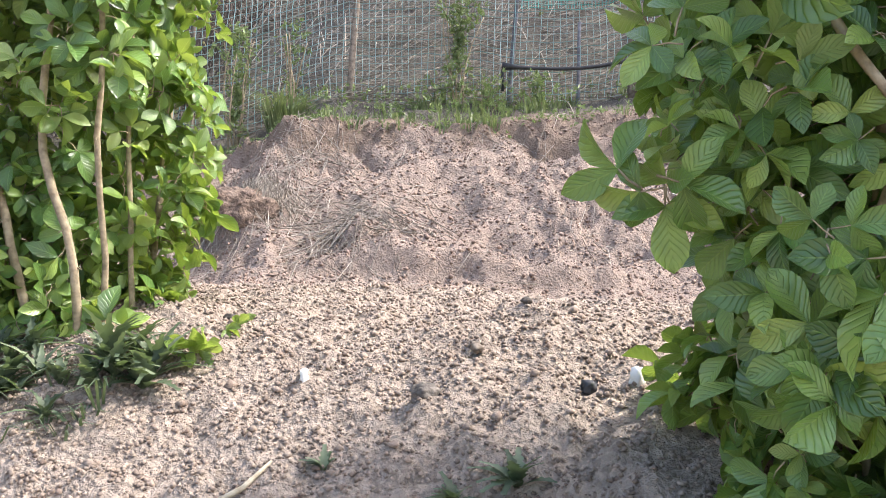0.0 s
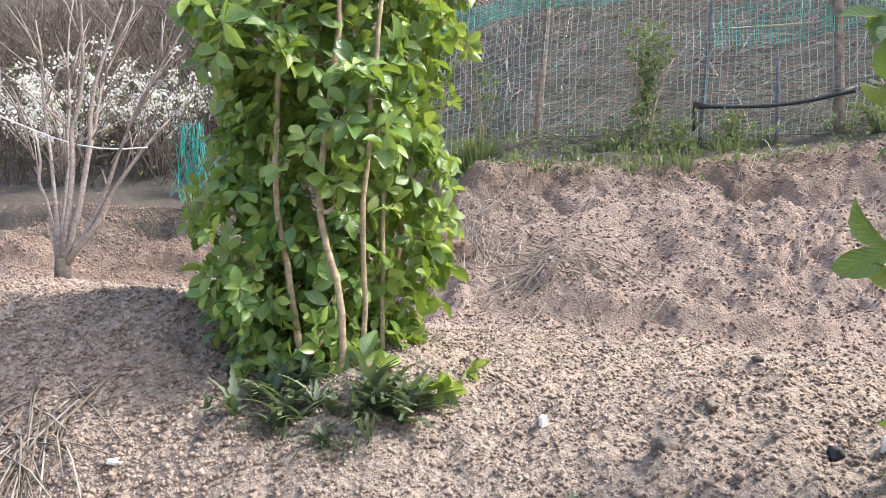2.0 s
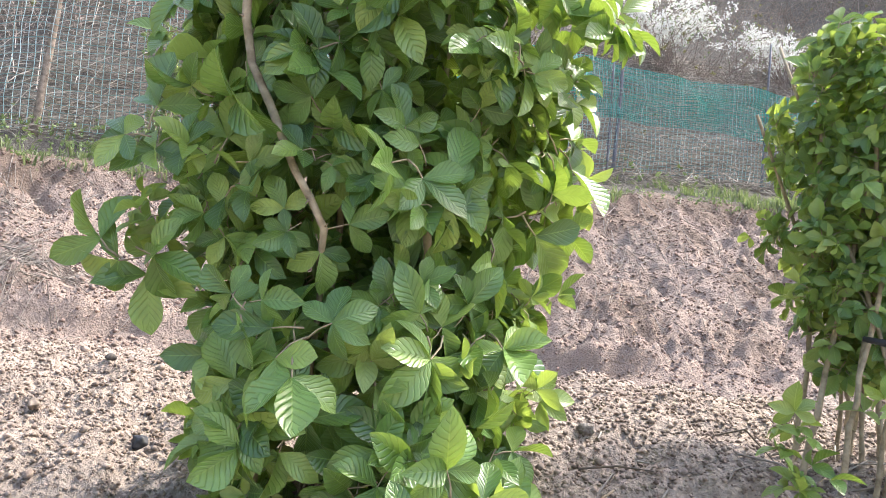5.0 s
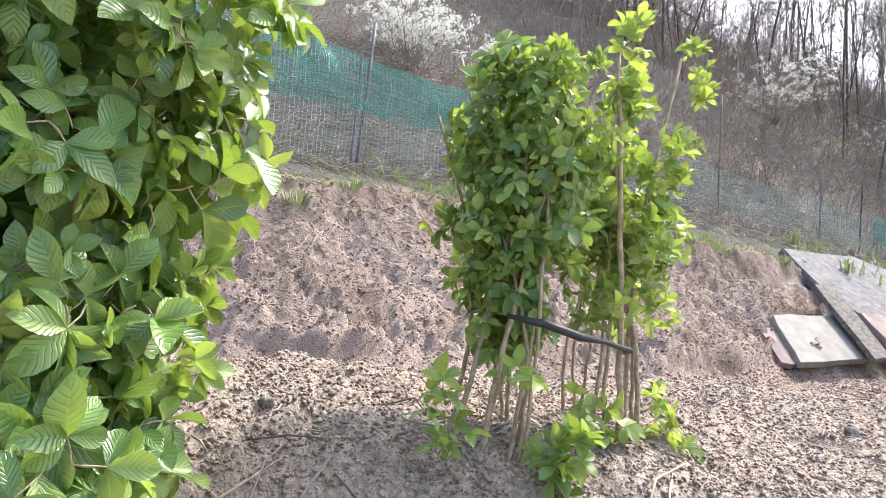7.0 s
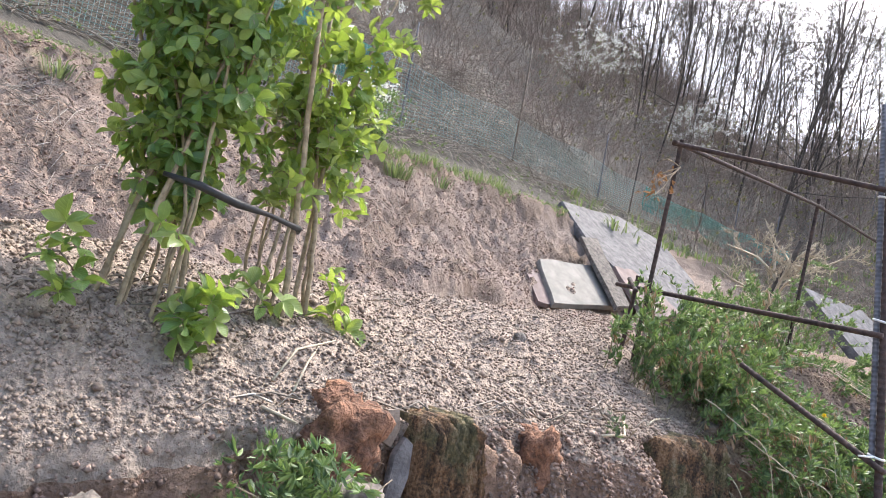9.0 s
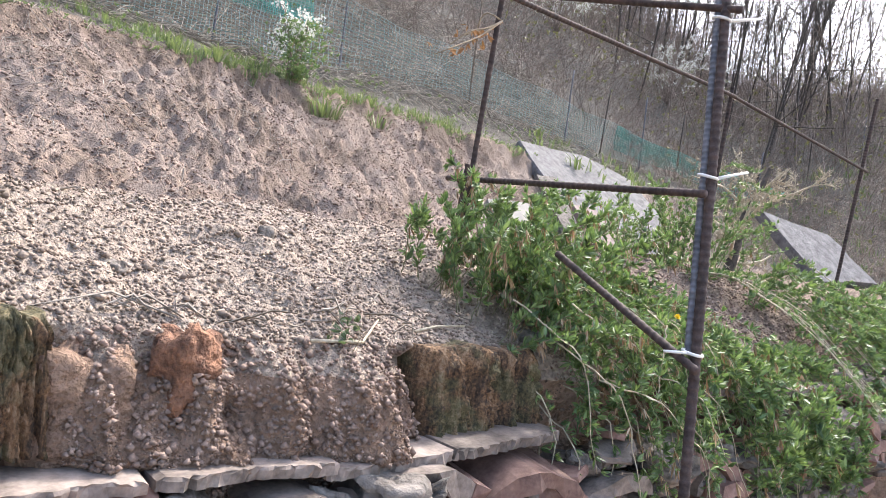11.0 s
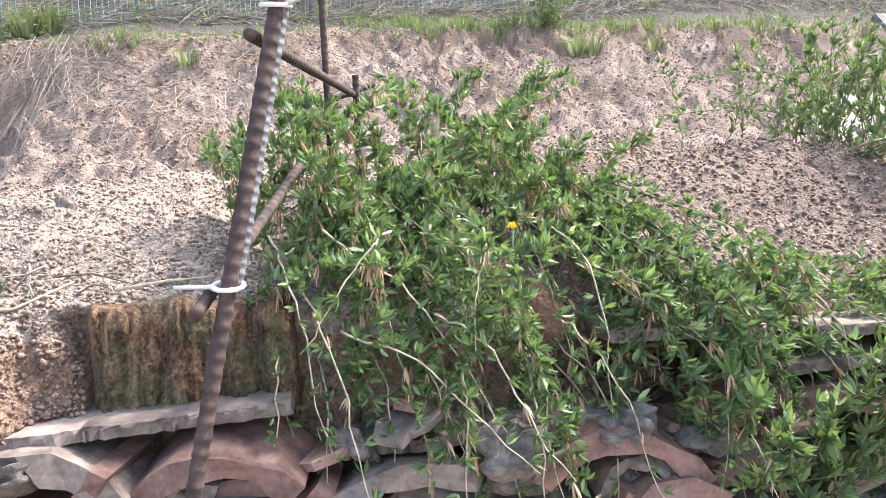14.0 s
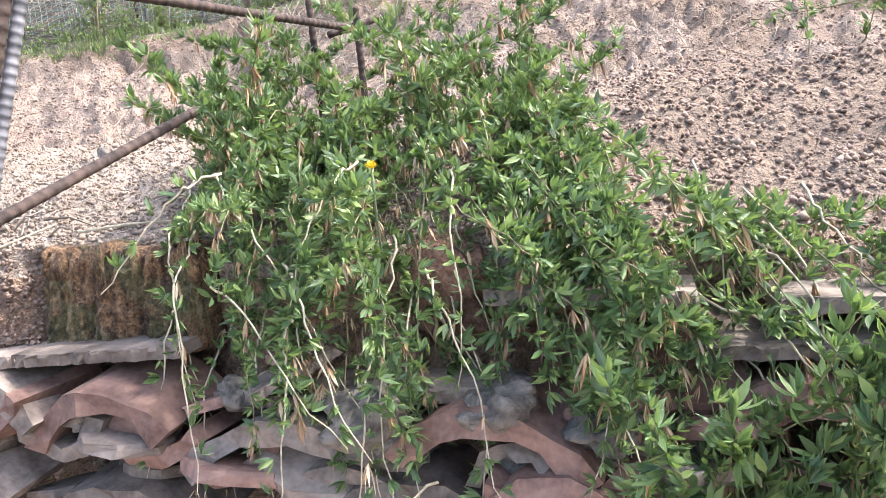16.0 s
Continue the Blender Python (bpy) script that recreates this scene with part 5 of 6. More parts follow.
net_panel(-2.1, 1.9, 0.046, 0.0030, PALE_NET, "net", 3)
net_panel(-2.1, 1.9, 0.020, 0.0031, NET, "net", 4, 0.86, 1.0, 0.05)
net_panel(0.5, 1.9, 0.024, 0.0022, NET, "net", 8, 0.55, 0.80, 0.06)
net_panel(1.9, 6.2, 0.042, 0.0030, PALE_NET, "net", 5)
net_panel(1.9, 6.2, 0.022, 0.0038, NET, "net", 6, 0.48, 1.0, 0.07)
net_panel(6.2, 12.5, 0.06, 0.0032, PALE_NET, "net", 7)
net_panel(11.5, 21, 0.07, 0.0065, NET, "net", 9, 0.25, 0.95)
s = Soup()
for k in range(22):
    a = np.array((-3.48 + fr.normal(0, 0.05), 5.3 + fr.normal(0, 0.05), 2.68 + fr.normal(0, 0.03)))
    b = np.array((-3.45 + fr.normal(0, 0.11), 5.28 + fr.normal(0, 0.08), 2.02))
    tube(s, bend(a, b, fr, 0.03, 7), 0.0045, 3, 0, False)
    tube(s, bend(a + (b - a) * fr.rand() + (-0.12, 0, 0), a + (b - a) * fr.rand() + (0.12, 0, 0), fr, 0.02, 5), 0.0035, 3, 0, False)
part("net", s.mesh("net", NET), fence, "bunched end of teal netting", kind="stuff")
s = Soup()
tube(s, bend((0.38, 5.24, 2.77), (1.36, 5.22, 2.86), fr, 0.012, 10, 0.04), np.array([0.03, 0.015, 0.013, 0.012, 0.014, 0.012, 0.013, 0.015, 0.014, 0.028]), 8)
tube(s, bend((0.40, 5.24, 2.79), (0.39, 5.26, 2.60), fr, 0.01, 5), 0.012, 6)
part("hose", s.mesh("hose", BLACK), fence, "black plastic pipe tied between posts")
s = Soup()
tube(s, bend((0.44, 5.34, 3.32), (1.25, 5.30, 3.34), fr, 0.01, 6), 0.008, 6)
part("stick", s.mesh("stick", CANE), fence)

# ---- stone slabs on the bank ----
def laid_slab(name, label, corners, thick, mat, seed, lift=0.0):
    """A slab from its corners on the bank, with chipped rim and real thickness."""
    r = np.random.RandomState(seed)
    c = np.array(corners, float)
    o = c.mean(0)
    n = unit(np.linalg.svd(c - o)[2][2])
    n = n if n[2] > 0 else -n
    u = unit(np.cross((0, 1, 0), n))
    w = np.cross(n, u)
    flat = [((p - o) @ u, (p - o) @ w) for p in c]
    rim = []
    for i in range(len(flat)):
        a, b = np.array(flat[i]), np.array(flat[(i + 1) % len(flat)])
        for t in (0.0, 0.25, 0.5, 0.75):
            rim.append(a + (b - a) * t + r.normal(0, 0.010, 2) * (1 if t else 0.4))
    area = sum(rim[i][0] * rim[(i + 1) % len(rim)][1] - rim[(i + 1) % len(rim)][0] * rim[i][1] for i in range(len(rim)))
    if area < 0:
        rim = rim[::-1]
    m = Matrix.Translation(Vector(o + n * (lift - thick * 0.5))) @ Matrix((Vector(u), Vector(w), Vector(n))).transposed().to_4x4()
    return thing(name, label, "stone slab", group="slabs leaning on the bank", mesh=slab_mesh(rim, thick, seed, 0.05).mesh(name, mat, False), at=m)


laid_slab("stone_slab", "large rough grey granite slab lying on the bank", [(8.37, 3.85, 2.62), (9.6, 3.60, 2.65), (10.2, 3.18, 2.47), (10.0, 2.6, 1.96), (9.21, 2.25, 1.53), (8.4, 2.38, 1.46), (8.12, 3.26, 2.1)], 0.10, GRANITE, 1, 0.03)
laid_slab("stone_slab", "pale cream stone slab leaning on the bank", [(6.84, 3.19, 1.77), (7.89, 3.01, 1.85), (7.7, 2.57, 1.47), (6.49, 2.78, 1.37)], 0.06, PALE_SLAB, 2, 0.07)
laid_slab("stone_slab", "narrow dark grey slab lying across the others", [(7.8, 3.31, 2.07), (8.12, 3.26, 2.1), (7.57, 2.54, 1.41), (7.3, 2.56, 1.37)], 0.05, GREY_ROCK, 3, 0.17)
laid_slab("stone_slab", "pinkish brown stone slab leaning on the bank", [(8.03, 2.95, 1.83), (8.36, 2.87, 1.84), (8.62, 2.28, 1.43), (7.74, 2.42, 1.35)], 0.06, PINK_SLAB, 4, 0.14)
laid_slab("stone_slab", "narrow brownish stone slab leaning on the bank", [(6.54, 3.13, 1.66), (6.80, 3.1, 1.70), (6.60, 2.77, 1.40), (6.36, 2.84, 1.4)], 0.05, PINK_SLAB, 5, 0.02)
laid_slab("stone_slab", "pale granite slab among the far vines", [(7.3, 0.9, 1.95), (7.9, 0.5, 1.85), (7.9, 0.1, 1.5), (7.2, 0.4, 1.45)], 0.08, GRANITE, 6)

# ---- grass, weeds and small plants ----
def blades(soup, r, p, count, height, spread, width=0.004, bendy=0.5, slot=0):
    for j in range(count):
        a = r.uniform(0, 6.283)
        h = height * r.uniform(0.55, 1.2)
        d = np.array([math.cos(a), math.sin(a), 0])
        side = np.array([-d[1], d[0], 0]) * width
        b0 = np.array(p) + d * spread * r.rand() + [0, 0, -0.01]
        b1 = b0 + d * h * 0.25 * bendy + [0, 0, h * 0.6]
        b2 = b0 + d * h * 0.85 * bendy + [0, 0, h * (1 - 0.35 * bendy)]
        soup.add([b0 - side, b0 + side, b1 - side * 0.8, b1 + side * 0.8, b2], [(0, 1, 3, 2), (2, 3, 4)], slot)


pr = np.random.RandomState(31)
s = Soup()
for i in range(2000):
    x = pr.uniform(-2.4, 7.0) if i % 4 else pr.uniform(7, 12)
    d = abs(pr.normal(0.34, 0.32)) + (-0.04 if x < 2 else -0.10)
    if fbm(np.array([x * 1.7]), np.array([d * 3.0]), 4, 2)[0] < (-0.05 if x < 2.3 else 0.10):
        continue
    y = float(lip_y(x)) + d
    blades(s, pr, (x, y, gz(x, y)), 9, pr.uniform(0.04, 0.13), 0.05, 0.0045, 0.6)
for x, y, n, h in ((-1.15, 5.15, 130, 0.34), (-1.05, 5.1, 60, 0.28), (1.55, 5.15, 90, 0.30), (1.7, 5.2, 60, 0.26), (-3.25, 5.0, 60, 0.28), (-2.9, 5.15, 50, 0.3), (5.42, 3.95, 60, 0.24), (5.55, 3.98, 40, 0.2), (6.1, 3.95, 40, 0.18), (2.6, 4.25, 50, 0.16), (4.6, 4.3, 40, 0.16)):
    blades(s, pr, (x, y, gz(x, y)), n, h, 0.10, 0.006, 0.9)
for i in range(500):
    x, d = pr.uniform(9, 30), pr.uniform(-2.2, 1.2)
    y = float(lip_y(x)) + d
    blades(s, pr, (x, y, gz(x, y)), 8, pr.uniform(0.10, 0.25), 0.15, 0.012, 0.6)
thing("grass", "short green grass along the top of the bank", "grass", "stuff", mesh=s.mesh("grass", GRASS))


def leafy_sapling(name, label, at, height, width, count, seed, size, mat_tufts=SPRAYS, mat=None):
    r = np.random.RandomState(seed)
    ob = thing(name, label, "shrub", at=Vector(at))
    st = Soup()
    lv = Soup()
    for k in range(5):
        end = (r.normal(0, width * 0.5), r.normal(0, width * 0.4), height * r.uniform(0.7, 1.0))
        tube(st, bend((r.normal(0, 0.02), r.normal(0, 0.02), -0.03), end, r, 0.03), np.linspace(0.008, 0.003, 6) * min(1.0, height * 1.6), 5)
    for i in range(count):
        z = height * r.uniform(0.08, 1.0)
        w = width * (0.6 + 0.4 * math.sin(z * 9 + seed))
        p = (r.normal(0, w * 0.5), r.normal(0, w * 0.5), z)
        add_soup(lv, mat_tufts[r.randint(0, len(mat_tufts))], frame_at(p, unit(r.normal(0, 0.7, 3) + [0, 0, 0.4]), r.normal(0, 1, 3), size * r.uniform(0.7, 1.3)))
    part("stem", st.mesh("stem", BARK), ob)
    part("foliage", lv.mesh("foliage", mat or GOJI), ob, kind="stuff")
    return ob


for x, y, h, w, n, sd, sz in ((0.08, 5.22, 0.86, 0.20, 330, 1, 1.6), (-1.48, 5.26, 0.86, 0.17, 260, 2, 1.7), (-1.10, 5.28, 0.72, 0.12, 90, 3, 1.5), (0.62, 5.15, 0.26, 0.22, 120, 4, 1.3), (-2.0, 5.2, 0.35, 0.25, 120, 6, 1.4), (0.3, 5.15, 0.22, 0.2, 90, 5, 1.2)):
    leafy_sapling("fence_shrub", "small leafy green shrub growing against the netting", (x, y, gz(x, y)), h, w, n, sd, sz, mat=LIP_GREEN)


s = Soup()
bx = np.where(pr.rand(1300) < 0.75, pr.uniform(-2.2, 2.4, 1300), pr.uniform(2.4, 9, 1300))
bd = pr.uniform(0.16, 0.75, 1300)
bz = over_ground(bx, lip_y(bx) + bd) + pr.rand(1300) ** 1.6 * 0.20
for x, d, z in zip(bx, bd, bz):
    if math.sin(x * 5.1) + math.sin(x * 2.3 + 1) > -0.9:
        add_soup(s, SPRAYS[pr.randint(0, 8)], frame_at((x, float(lip_y(x)) + d, z), pr.normal(0, 0.7, 3) + [0, -0.2, 0.6], pr.normal(0, 1, 3), pr.uniform(0.9, 1.7)))
for x, d in zip(pr.uniform(-2.2, 9.0, 2300), np.abs(pr.normal(0.06, 0.10, 2300)) - 0.03):
    if math.sin(x * 3.3) + math.sin(x * 7.9 + 1) + 2.2 * pr.rand() > 0.2:
        y = float(lip_y(x)) + d
        add_soup(s, SPRAYS[pr.randint(0, 8)], frame_at((x, y, gz(x, y) + 0.03 * pr.rand()), pr.normal(0, 0.8, 3) + [0, -0.2, 0.5], pr.normal(0, 1, 3), pr.uniform(0.5, 1.2)))
thing("low_weeds", "low leafy weeds along the foot of the netting", "weeds", "stuff", mesh=s.mesh("low_weeds", LIP_GREEN))


def blossom_soup(seed, count=14):
    r = np.random.RandomState(seed)
    s = Soup()
    for j in range(count):
        c = r.normal(0, 0.02, 3)
        n = unit(r.normal(0, 1, 3))
        u = unit(np.cross(n, [0.3, 0.5, 0.8]))
        w = np.cross(n, u)
        rad = r.uniform(0.006, 0.011)
        s.add([c + (u * math.cos(a) + w * math.sin(a)) * rad for a in np.arange(5) * 1.2566], [(0, 1, 2, 3, 4)])
    return s


BLOSSOMS = [blossom_soup(900 + i) for i in range(5)]


def blossom_bush(label, at, radius, height, canes_n, seed, flowers, leaves=0.3, arch=0.5, base=True):
    """Arching twigs set with white flower heads."""
    r = np.random.RandomState(seed)
    ob = thing("blossom_bush", label, "bush", group="white flowering bushes", at=Vector(at))
    wood, fl, lv = Soup(), Soup(), Soup()
    for i in range(canes_n):
        a = r.uniform(0, 6.283)
        d = np.array([math.cos(a), math.sin(a), 0])
        rr, h = radius * r.uniform(0.4, 1.1), height * r.uniform(0.55, 1.1)
        pts = np.array([d * 0.05 * r.rand() - [0, 0, 0.05], d * rr * 0.35 + [0, 0, h * 0.7], d * rr * 0.75 + [0, 0, h], d * rr * (1 + 0.2 * arch) + [0, 0, h * (1 - 0.3 * arch)]])
        t = np.linspace(0, 3, 12)
        line = np.stack([np.interp(t, range(4), pts[:, q]) for q in range(3)], 1) + r.normal(0, 0.012, (12, 3))
        tube(wood, line, np.linspace(0.006, 0.002, 12), 4)
        for k in range(flowers):
            j = r.uniform(3.0, 11)
            p = line[int(j)] + r.normal(0, 0.035, 3)
            add_soup(fl, BLOSSOMS[r.randint(0, 5)], frame_at(p, r.normal(0, 1, 3), r.normal(0, 1, 3), r.uniform(0.8, 1.6)))
            if r.rand() < leaves:
                add_soup(lv, SPRAYS[r.randint(0, 8)], frame_at(p + r.normal(0, 0.05, 3), r.normal(0, 1, 3), r.normal(0, 1, 3), 1.2))
    part("branch_tangle", wood.mesh("branch_tangle", TWIG), ob, kind="stuff")
    part("blossom", fl.mesh("blossom", PETAL), ob, "white blossom sprays", kind="stuff")
    if lv.n:
        part("foliage", lv.mesh("foliage", GOJI), ob, kind="stuff")
    return ob


blossom_bush("white blossoming bush arching over the dark bank", (-4.9, 5.5, gz(-4.9, 5.5)), 0.95, 0.95, 55, 1, 6, 0.8)
blossom_bush("white blossoming bush arching over the dark bank", (-4.1, 5.7, gz(-4.1, 5.7)), 0.75, 0.95, 40, 2, 5, 0.9)
blossom_bush("white blossoming bush behind the netting", (5.6, 7.4, gz(5.6, 7.4)), 0.9, 0.9, 45, 3, 14, 0.7)
blossom_bush("white blossoming bush behind the netting", (7.4, 7.2, gz(7.4, 7.2)), 0.9, 0.8, 40, 4, 12, 0.7)
blossom_bush("white blossoming bush on the far slope", (15.5, 7.5, gz(15.5, 7.5)), 1.4, 1.2, 45, 5, 10, 0.7)
blossom_bush("white blossoming bush on the far slope", (19.0, 6.0, gz(19.0, 6.0)), 1.6, 1.3, 45, 6, 10, 0.6)
blossom_bush("small green bush with upright white flower spikes", (5.35, 4.30, gz(5.35, 4.30)), 0.24, 0.62, 9, 7, 7, 1.0, 0.0)
leafy_sapling("lip_shrub", "small dense green shrub on the bank's edge", (5.32, 4.22, gz(5.32, 4.22)), 0.50, 0.30, 330, 11, 1.6)


def jagged_leaf(length, width, teeth, r):
    """A long toothed leaf of a rosette."""
    v, f = [], []
    n = teeth * 2 + 1
    for i in range(n + 1):
        t = i / n
        w = width * math.sin(min(1, t * 1.15 + 0.12) * math.pi * 0.93) * (1.0 if i % 2 else 0.45) + 0.002
        z = length * (0.38 * t - 0.55 * t * t)
        v += [(-w, t * length, z + w * 0.3), (0, t * length, z), (w, t * length, z + w * 0.3)]
    for i in range(n):
        a = 3 * i
        f += [(a, a + 1, a + 4, a + 3), (a + 1, a + 2, a + 5, a + 4)]
    return np.array(v), f


def rosette(label, x, y, count, length, seed, width=0.16):
    r = np.random.RandomState(seed)
    ob = thing("weed", label, "weed", group="weeds on the bare soil", at=pose(x, y, gz(x, y)))
    for j in range(count):
        s = Soup()
        ln = length * r.uniform(0.6, 1.15)
        v, f = jagged_leaf(ln, ln * width, 5, r)
        m = Matrix.Rotation(r.uniform(0, 6.283), 3, "Z") @ Matrix.Rotation(r.uniform(0.25, 1.15), 3, "X")
        s.add(v @ np.array(m).T, f)
        part("leaf", s.mesh("leaf", WEED), ob)
    return ob


for i, (x, y, n, ln) in enumerate(((0.175, 1.112, 14, 0.062), (0.10, 1.10, 12, 0.05), (-0.073, 1.17, 8, 0.035), (0.12, 1.06, 8, 0.045))):
    rosette("small pale green weed rosette on the bare soil", x, y, n, ln, 40 + i)
wp = np.random.RandomState(17)
for i in range(26):
    x = wp.uniform(-0.68, -0.36)
    y = 1.25 + 0.13 * wp.rand() + 0.10 * max(0.0, x + 0.55)
    rosette("grey green toothed weed tangled at the shrub's foot", x, y, wp.randint(8, 12), wp.uniform(0.055, 0.10), 60 + i, 0.10)
rosette("fresh green weed rosette at the shrub's foot", -0.375, 1.315, 14, 0.085, 91, 0.22)
s = Soup()
for i in range(14):
    x, y = pr.normal(-0.52, 0.10), pr.normal(1.28, 0.035)
    if y > edge_y(x) + 0.03:
        blades(s, pr, (x, y, gz(x, y)), 9, pr.uniform(0.03, 0.075), 0.03, 0.0022, 1.3)
thing("weed_tuft", "tangled grey green weeds at the shrub's foot", "weeds", "stuff", mesh=s.mesh("weed_tuft", WEED))
leafy_sapling("mugwort", "feathery fresh green weed under the terrace edge", (1.29, 0.47, 1.03), 0.19, 0.17, 460, 21, 0.75, mat=GOJI)
leafy_sapling("mugwort", "small green weed at the wall's edge", (2.13, 0.37, 1.20), 0.05, 0.05, 14, 22, 0.6, mat=WEED)


# ---- a dandelion and a withered sprig ----
dand = thing("dandelion", "single yellow dandelion flower among the vines", "flower", at=Vector((2.845, 0.06, 1.16)))
s = Soup()
tube(s, bend((0.0, 0.03, 0.0), (0, 0, 0.13), pr, 0.004), np.full(6, 0.0016), 5)
part("stalk", s.mesh("stalk", WEED), dand)
s = Soup()
for k in range(46):
    a, tilt, ln = pr.uniform(0, 6.283), pr.uniform(0.1, 1.35), pr.uniform(0.008, 0.0115)
    d = np.array([math.cos(a) * math.sin(tilt), math.sin(a) * math.sin(tilt), math.cos(tilt)])
    side = np.array([-math.sin(a), math.cos(a), 0]) * 0.0013
    c = np.array([0, 0, 0.13])
    s.add([c - side * 0.6, c + side * 0.6, c + d * ln + side, c + d * ln - side], [(0, 1, 2, 3)])
part("flower_head", s.mesh("flower_head", YELLOW), dand, "yellow flower head")
sprig = thing("withered_sprig", "orange withered sprig caught on a rusty stake", "twig", at=Vector((2.69, 0.52, 1.90)))
s, t = Soup(), Soup()
for k in range(4):
    e = np.array((-0.24 + 0.09 * k, 0.03 * k, -0.12 + 0.05 * k))
    tube(t, bend((0, 0, 0.03), e, pr, 0.01), np.linspace(0.0025, 0.001, 6), 4)
    for j in range(4):
        add_soup(s, SPRAYS[pr.randint(0, 8)], frame_at(e * pr.uniform(0.3, 1.0) + pr.normal(0, 0.012, 3), pr.normal(0, 1, 3) + [0, 0, -0.5], pr.normal(0, 1, 3), pr.uniform(0.6, 0.9)))
part("twig", t.mesh("twig", BARK), sprig)
part("withered_leaves", s.mesh("withered_leaves", ORANGE), sprig, "orange brown dead leaves", kind="stuff")

# ---- slope behind, brush and bare trees ----
hr = np.random.RandomState(51)
s = Soup()
n = 11000
x, d = hr.uniform(-3.5, 11, n), hr.uniform(0.55, 3.6, n)
y = lip_y(x) + d
p = np.stack([x, y, over_ground(x, y) + hr.uniform(0.01, 0.09, n)], 1)
a, ln, up = hr.normal(0, 0.75, n), hr.uniform(0.15, 0.55, n), hr.normal(0, 0.30, n)
v = np.stack([np.cos(a), np.sin(a) * 0.5, np.sin(a) * 0.4 + up], 1) * ln[:, None]
sticks(s, np.stack([p, p + v * 0.5 + [0, 0, 0.02], p + v], 1), np.tile([0.004, 0.0035, 0.002], (n, 1)))
thing("dry_stalks", "tangle of dry fallen stalks on the slope", "dead grass", "stuff", mesh=s.mesh("dry_stalks", STRAW))

s = Soup()
n = 13000
x = np.where(hr.rand(n) < 0.4, hr.uniform(-9, 16, n), hr.uniform(10, 38, n))
d = np.where(x > 11, -3.0, 2.0) + np.where(x > 11, 19, 13) * hr.rand(n) ** 1.3
y = lip_y(x) + d
big = 1.0 + np.maximum(d, 0) * 0.04 + np.maximum(0, x - 10) * 0.035
h = hr.uniform(0.2, 0.75, n) * big
dx, dy, w = hr.normal(0, 0.75, n) * h, hr.normal(-0.1, 0.6, n) * h, 0.0042 * big
p = np.stack([x, y, over_ground(x, y) - 0.02], 1)
q = p + np.stack([dx * 0.35, dy * 0.35, h * 0.55], 1)
sticks(s, np.stack([p, q, p + np.stack([dx, dy, h], 1)], 1), np.stack([w, w * 0.8, w * 0.35], 1))
for k in range(3):
    sticks(s, np.stack([q, q + np.stack([hr.normal(0, 0.5, n), hr.normal(0, 0.5, n), hr.uniform(-0.1, 0.45, n)], 1) * h[:, None]], 1), np.stack([w * 0.6, w * 0.25], 1))
n = 1800
x = hr.uniform(11, 40, n)
y = lip_y(x) + np.where(x > 16, hr.uniform(-1, 22, n), hr.uniform(6, 18, n))
h = hr.uniform(1.2, 3.6, n)
p = np.stack([x, y, over_ground(x, y) - 0.1], 1)
dx, dy = hr.normal(0.0, 0.42, n) * h, hr.normal(0, 0.3, n) * h
e = p + np.stack([dx, dy, h], 1)
sticks(s, np.stack([p, p + np.stack([dx * 0.3, dy * 0.3, h * 0.5], 1), e], 1), np.tile([0.012, 0.010, 0.005], (n, 1)))
for k in range(5):
    q = p + (e - p) * hr.uniform(0.35, 0.95, (n, 1))
    sticks(s, np.stack([q, q + np.stack([hr.normal(0, 0.25, n), hr.normal(0, 0.25, n), hr.uniform(0.1, 0.4, n)], 1) * h[:, None] * 0.6], 1), np.tile([0.007, 0.004], (n, 1)))
thing("thicket", "brown leafless thicket covering the hillside", "brushwood", "stuff", mesh=s.mesh("thicket", TWIG))
s = Soup()
n = 2600
x, d = hr.uniform(-9, -2.0, n), hr.uniform(0.5, 3.4, n) + 0.5 * (np.arange(n) % 2)
y = lip_y(x) + d
p = np.stack([x, y, over_ground(x, y) - 0.02], 1)
h = hr.uniform(0.3, 1.1, n)
e = p + np.stack([hr.normal(0, 0.4, n), hr.normal(-0.2, 0.3, n), np.ones(n)], 1) * h[:, None]
sticks(s, np.stack([p, (p + e) / 2 + hr.normal(0, 0.05, (n, 3)), e], 1), np.tile([0.006, 0.005, 0.002], (n, 1)))
for k in range(3):
    q = p + (e - p) * hr.uniform(0.3, 0.9, (n, 1))
    sticks(s, np.stack([q, q + hr.normal(0, 0.16, (n, 3))], 1), np.tile([0.004, 0.0015], (n, 1)))
thing("hedge", "dark tangled hedge behind the bare sapling", "hedge", "stuff", mesh=s.mesh("hedge", TRUNK))

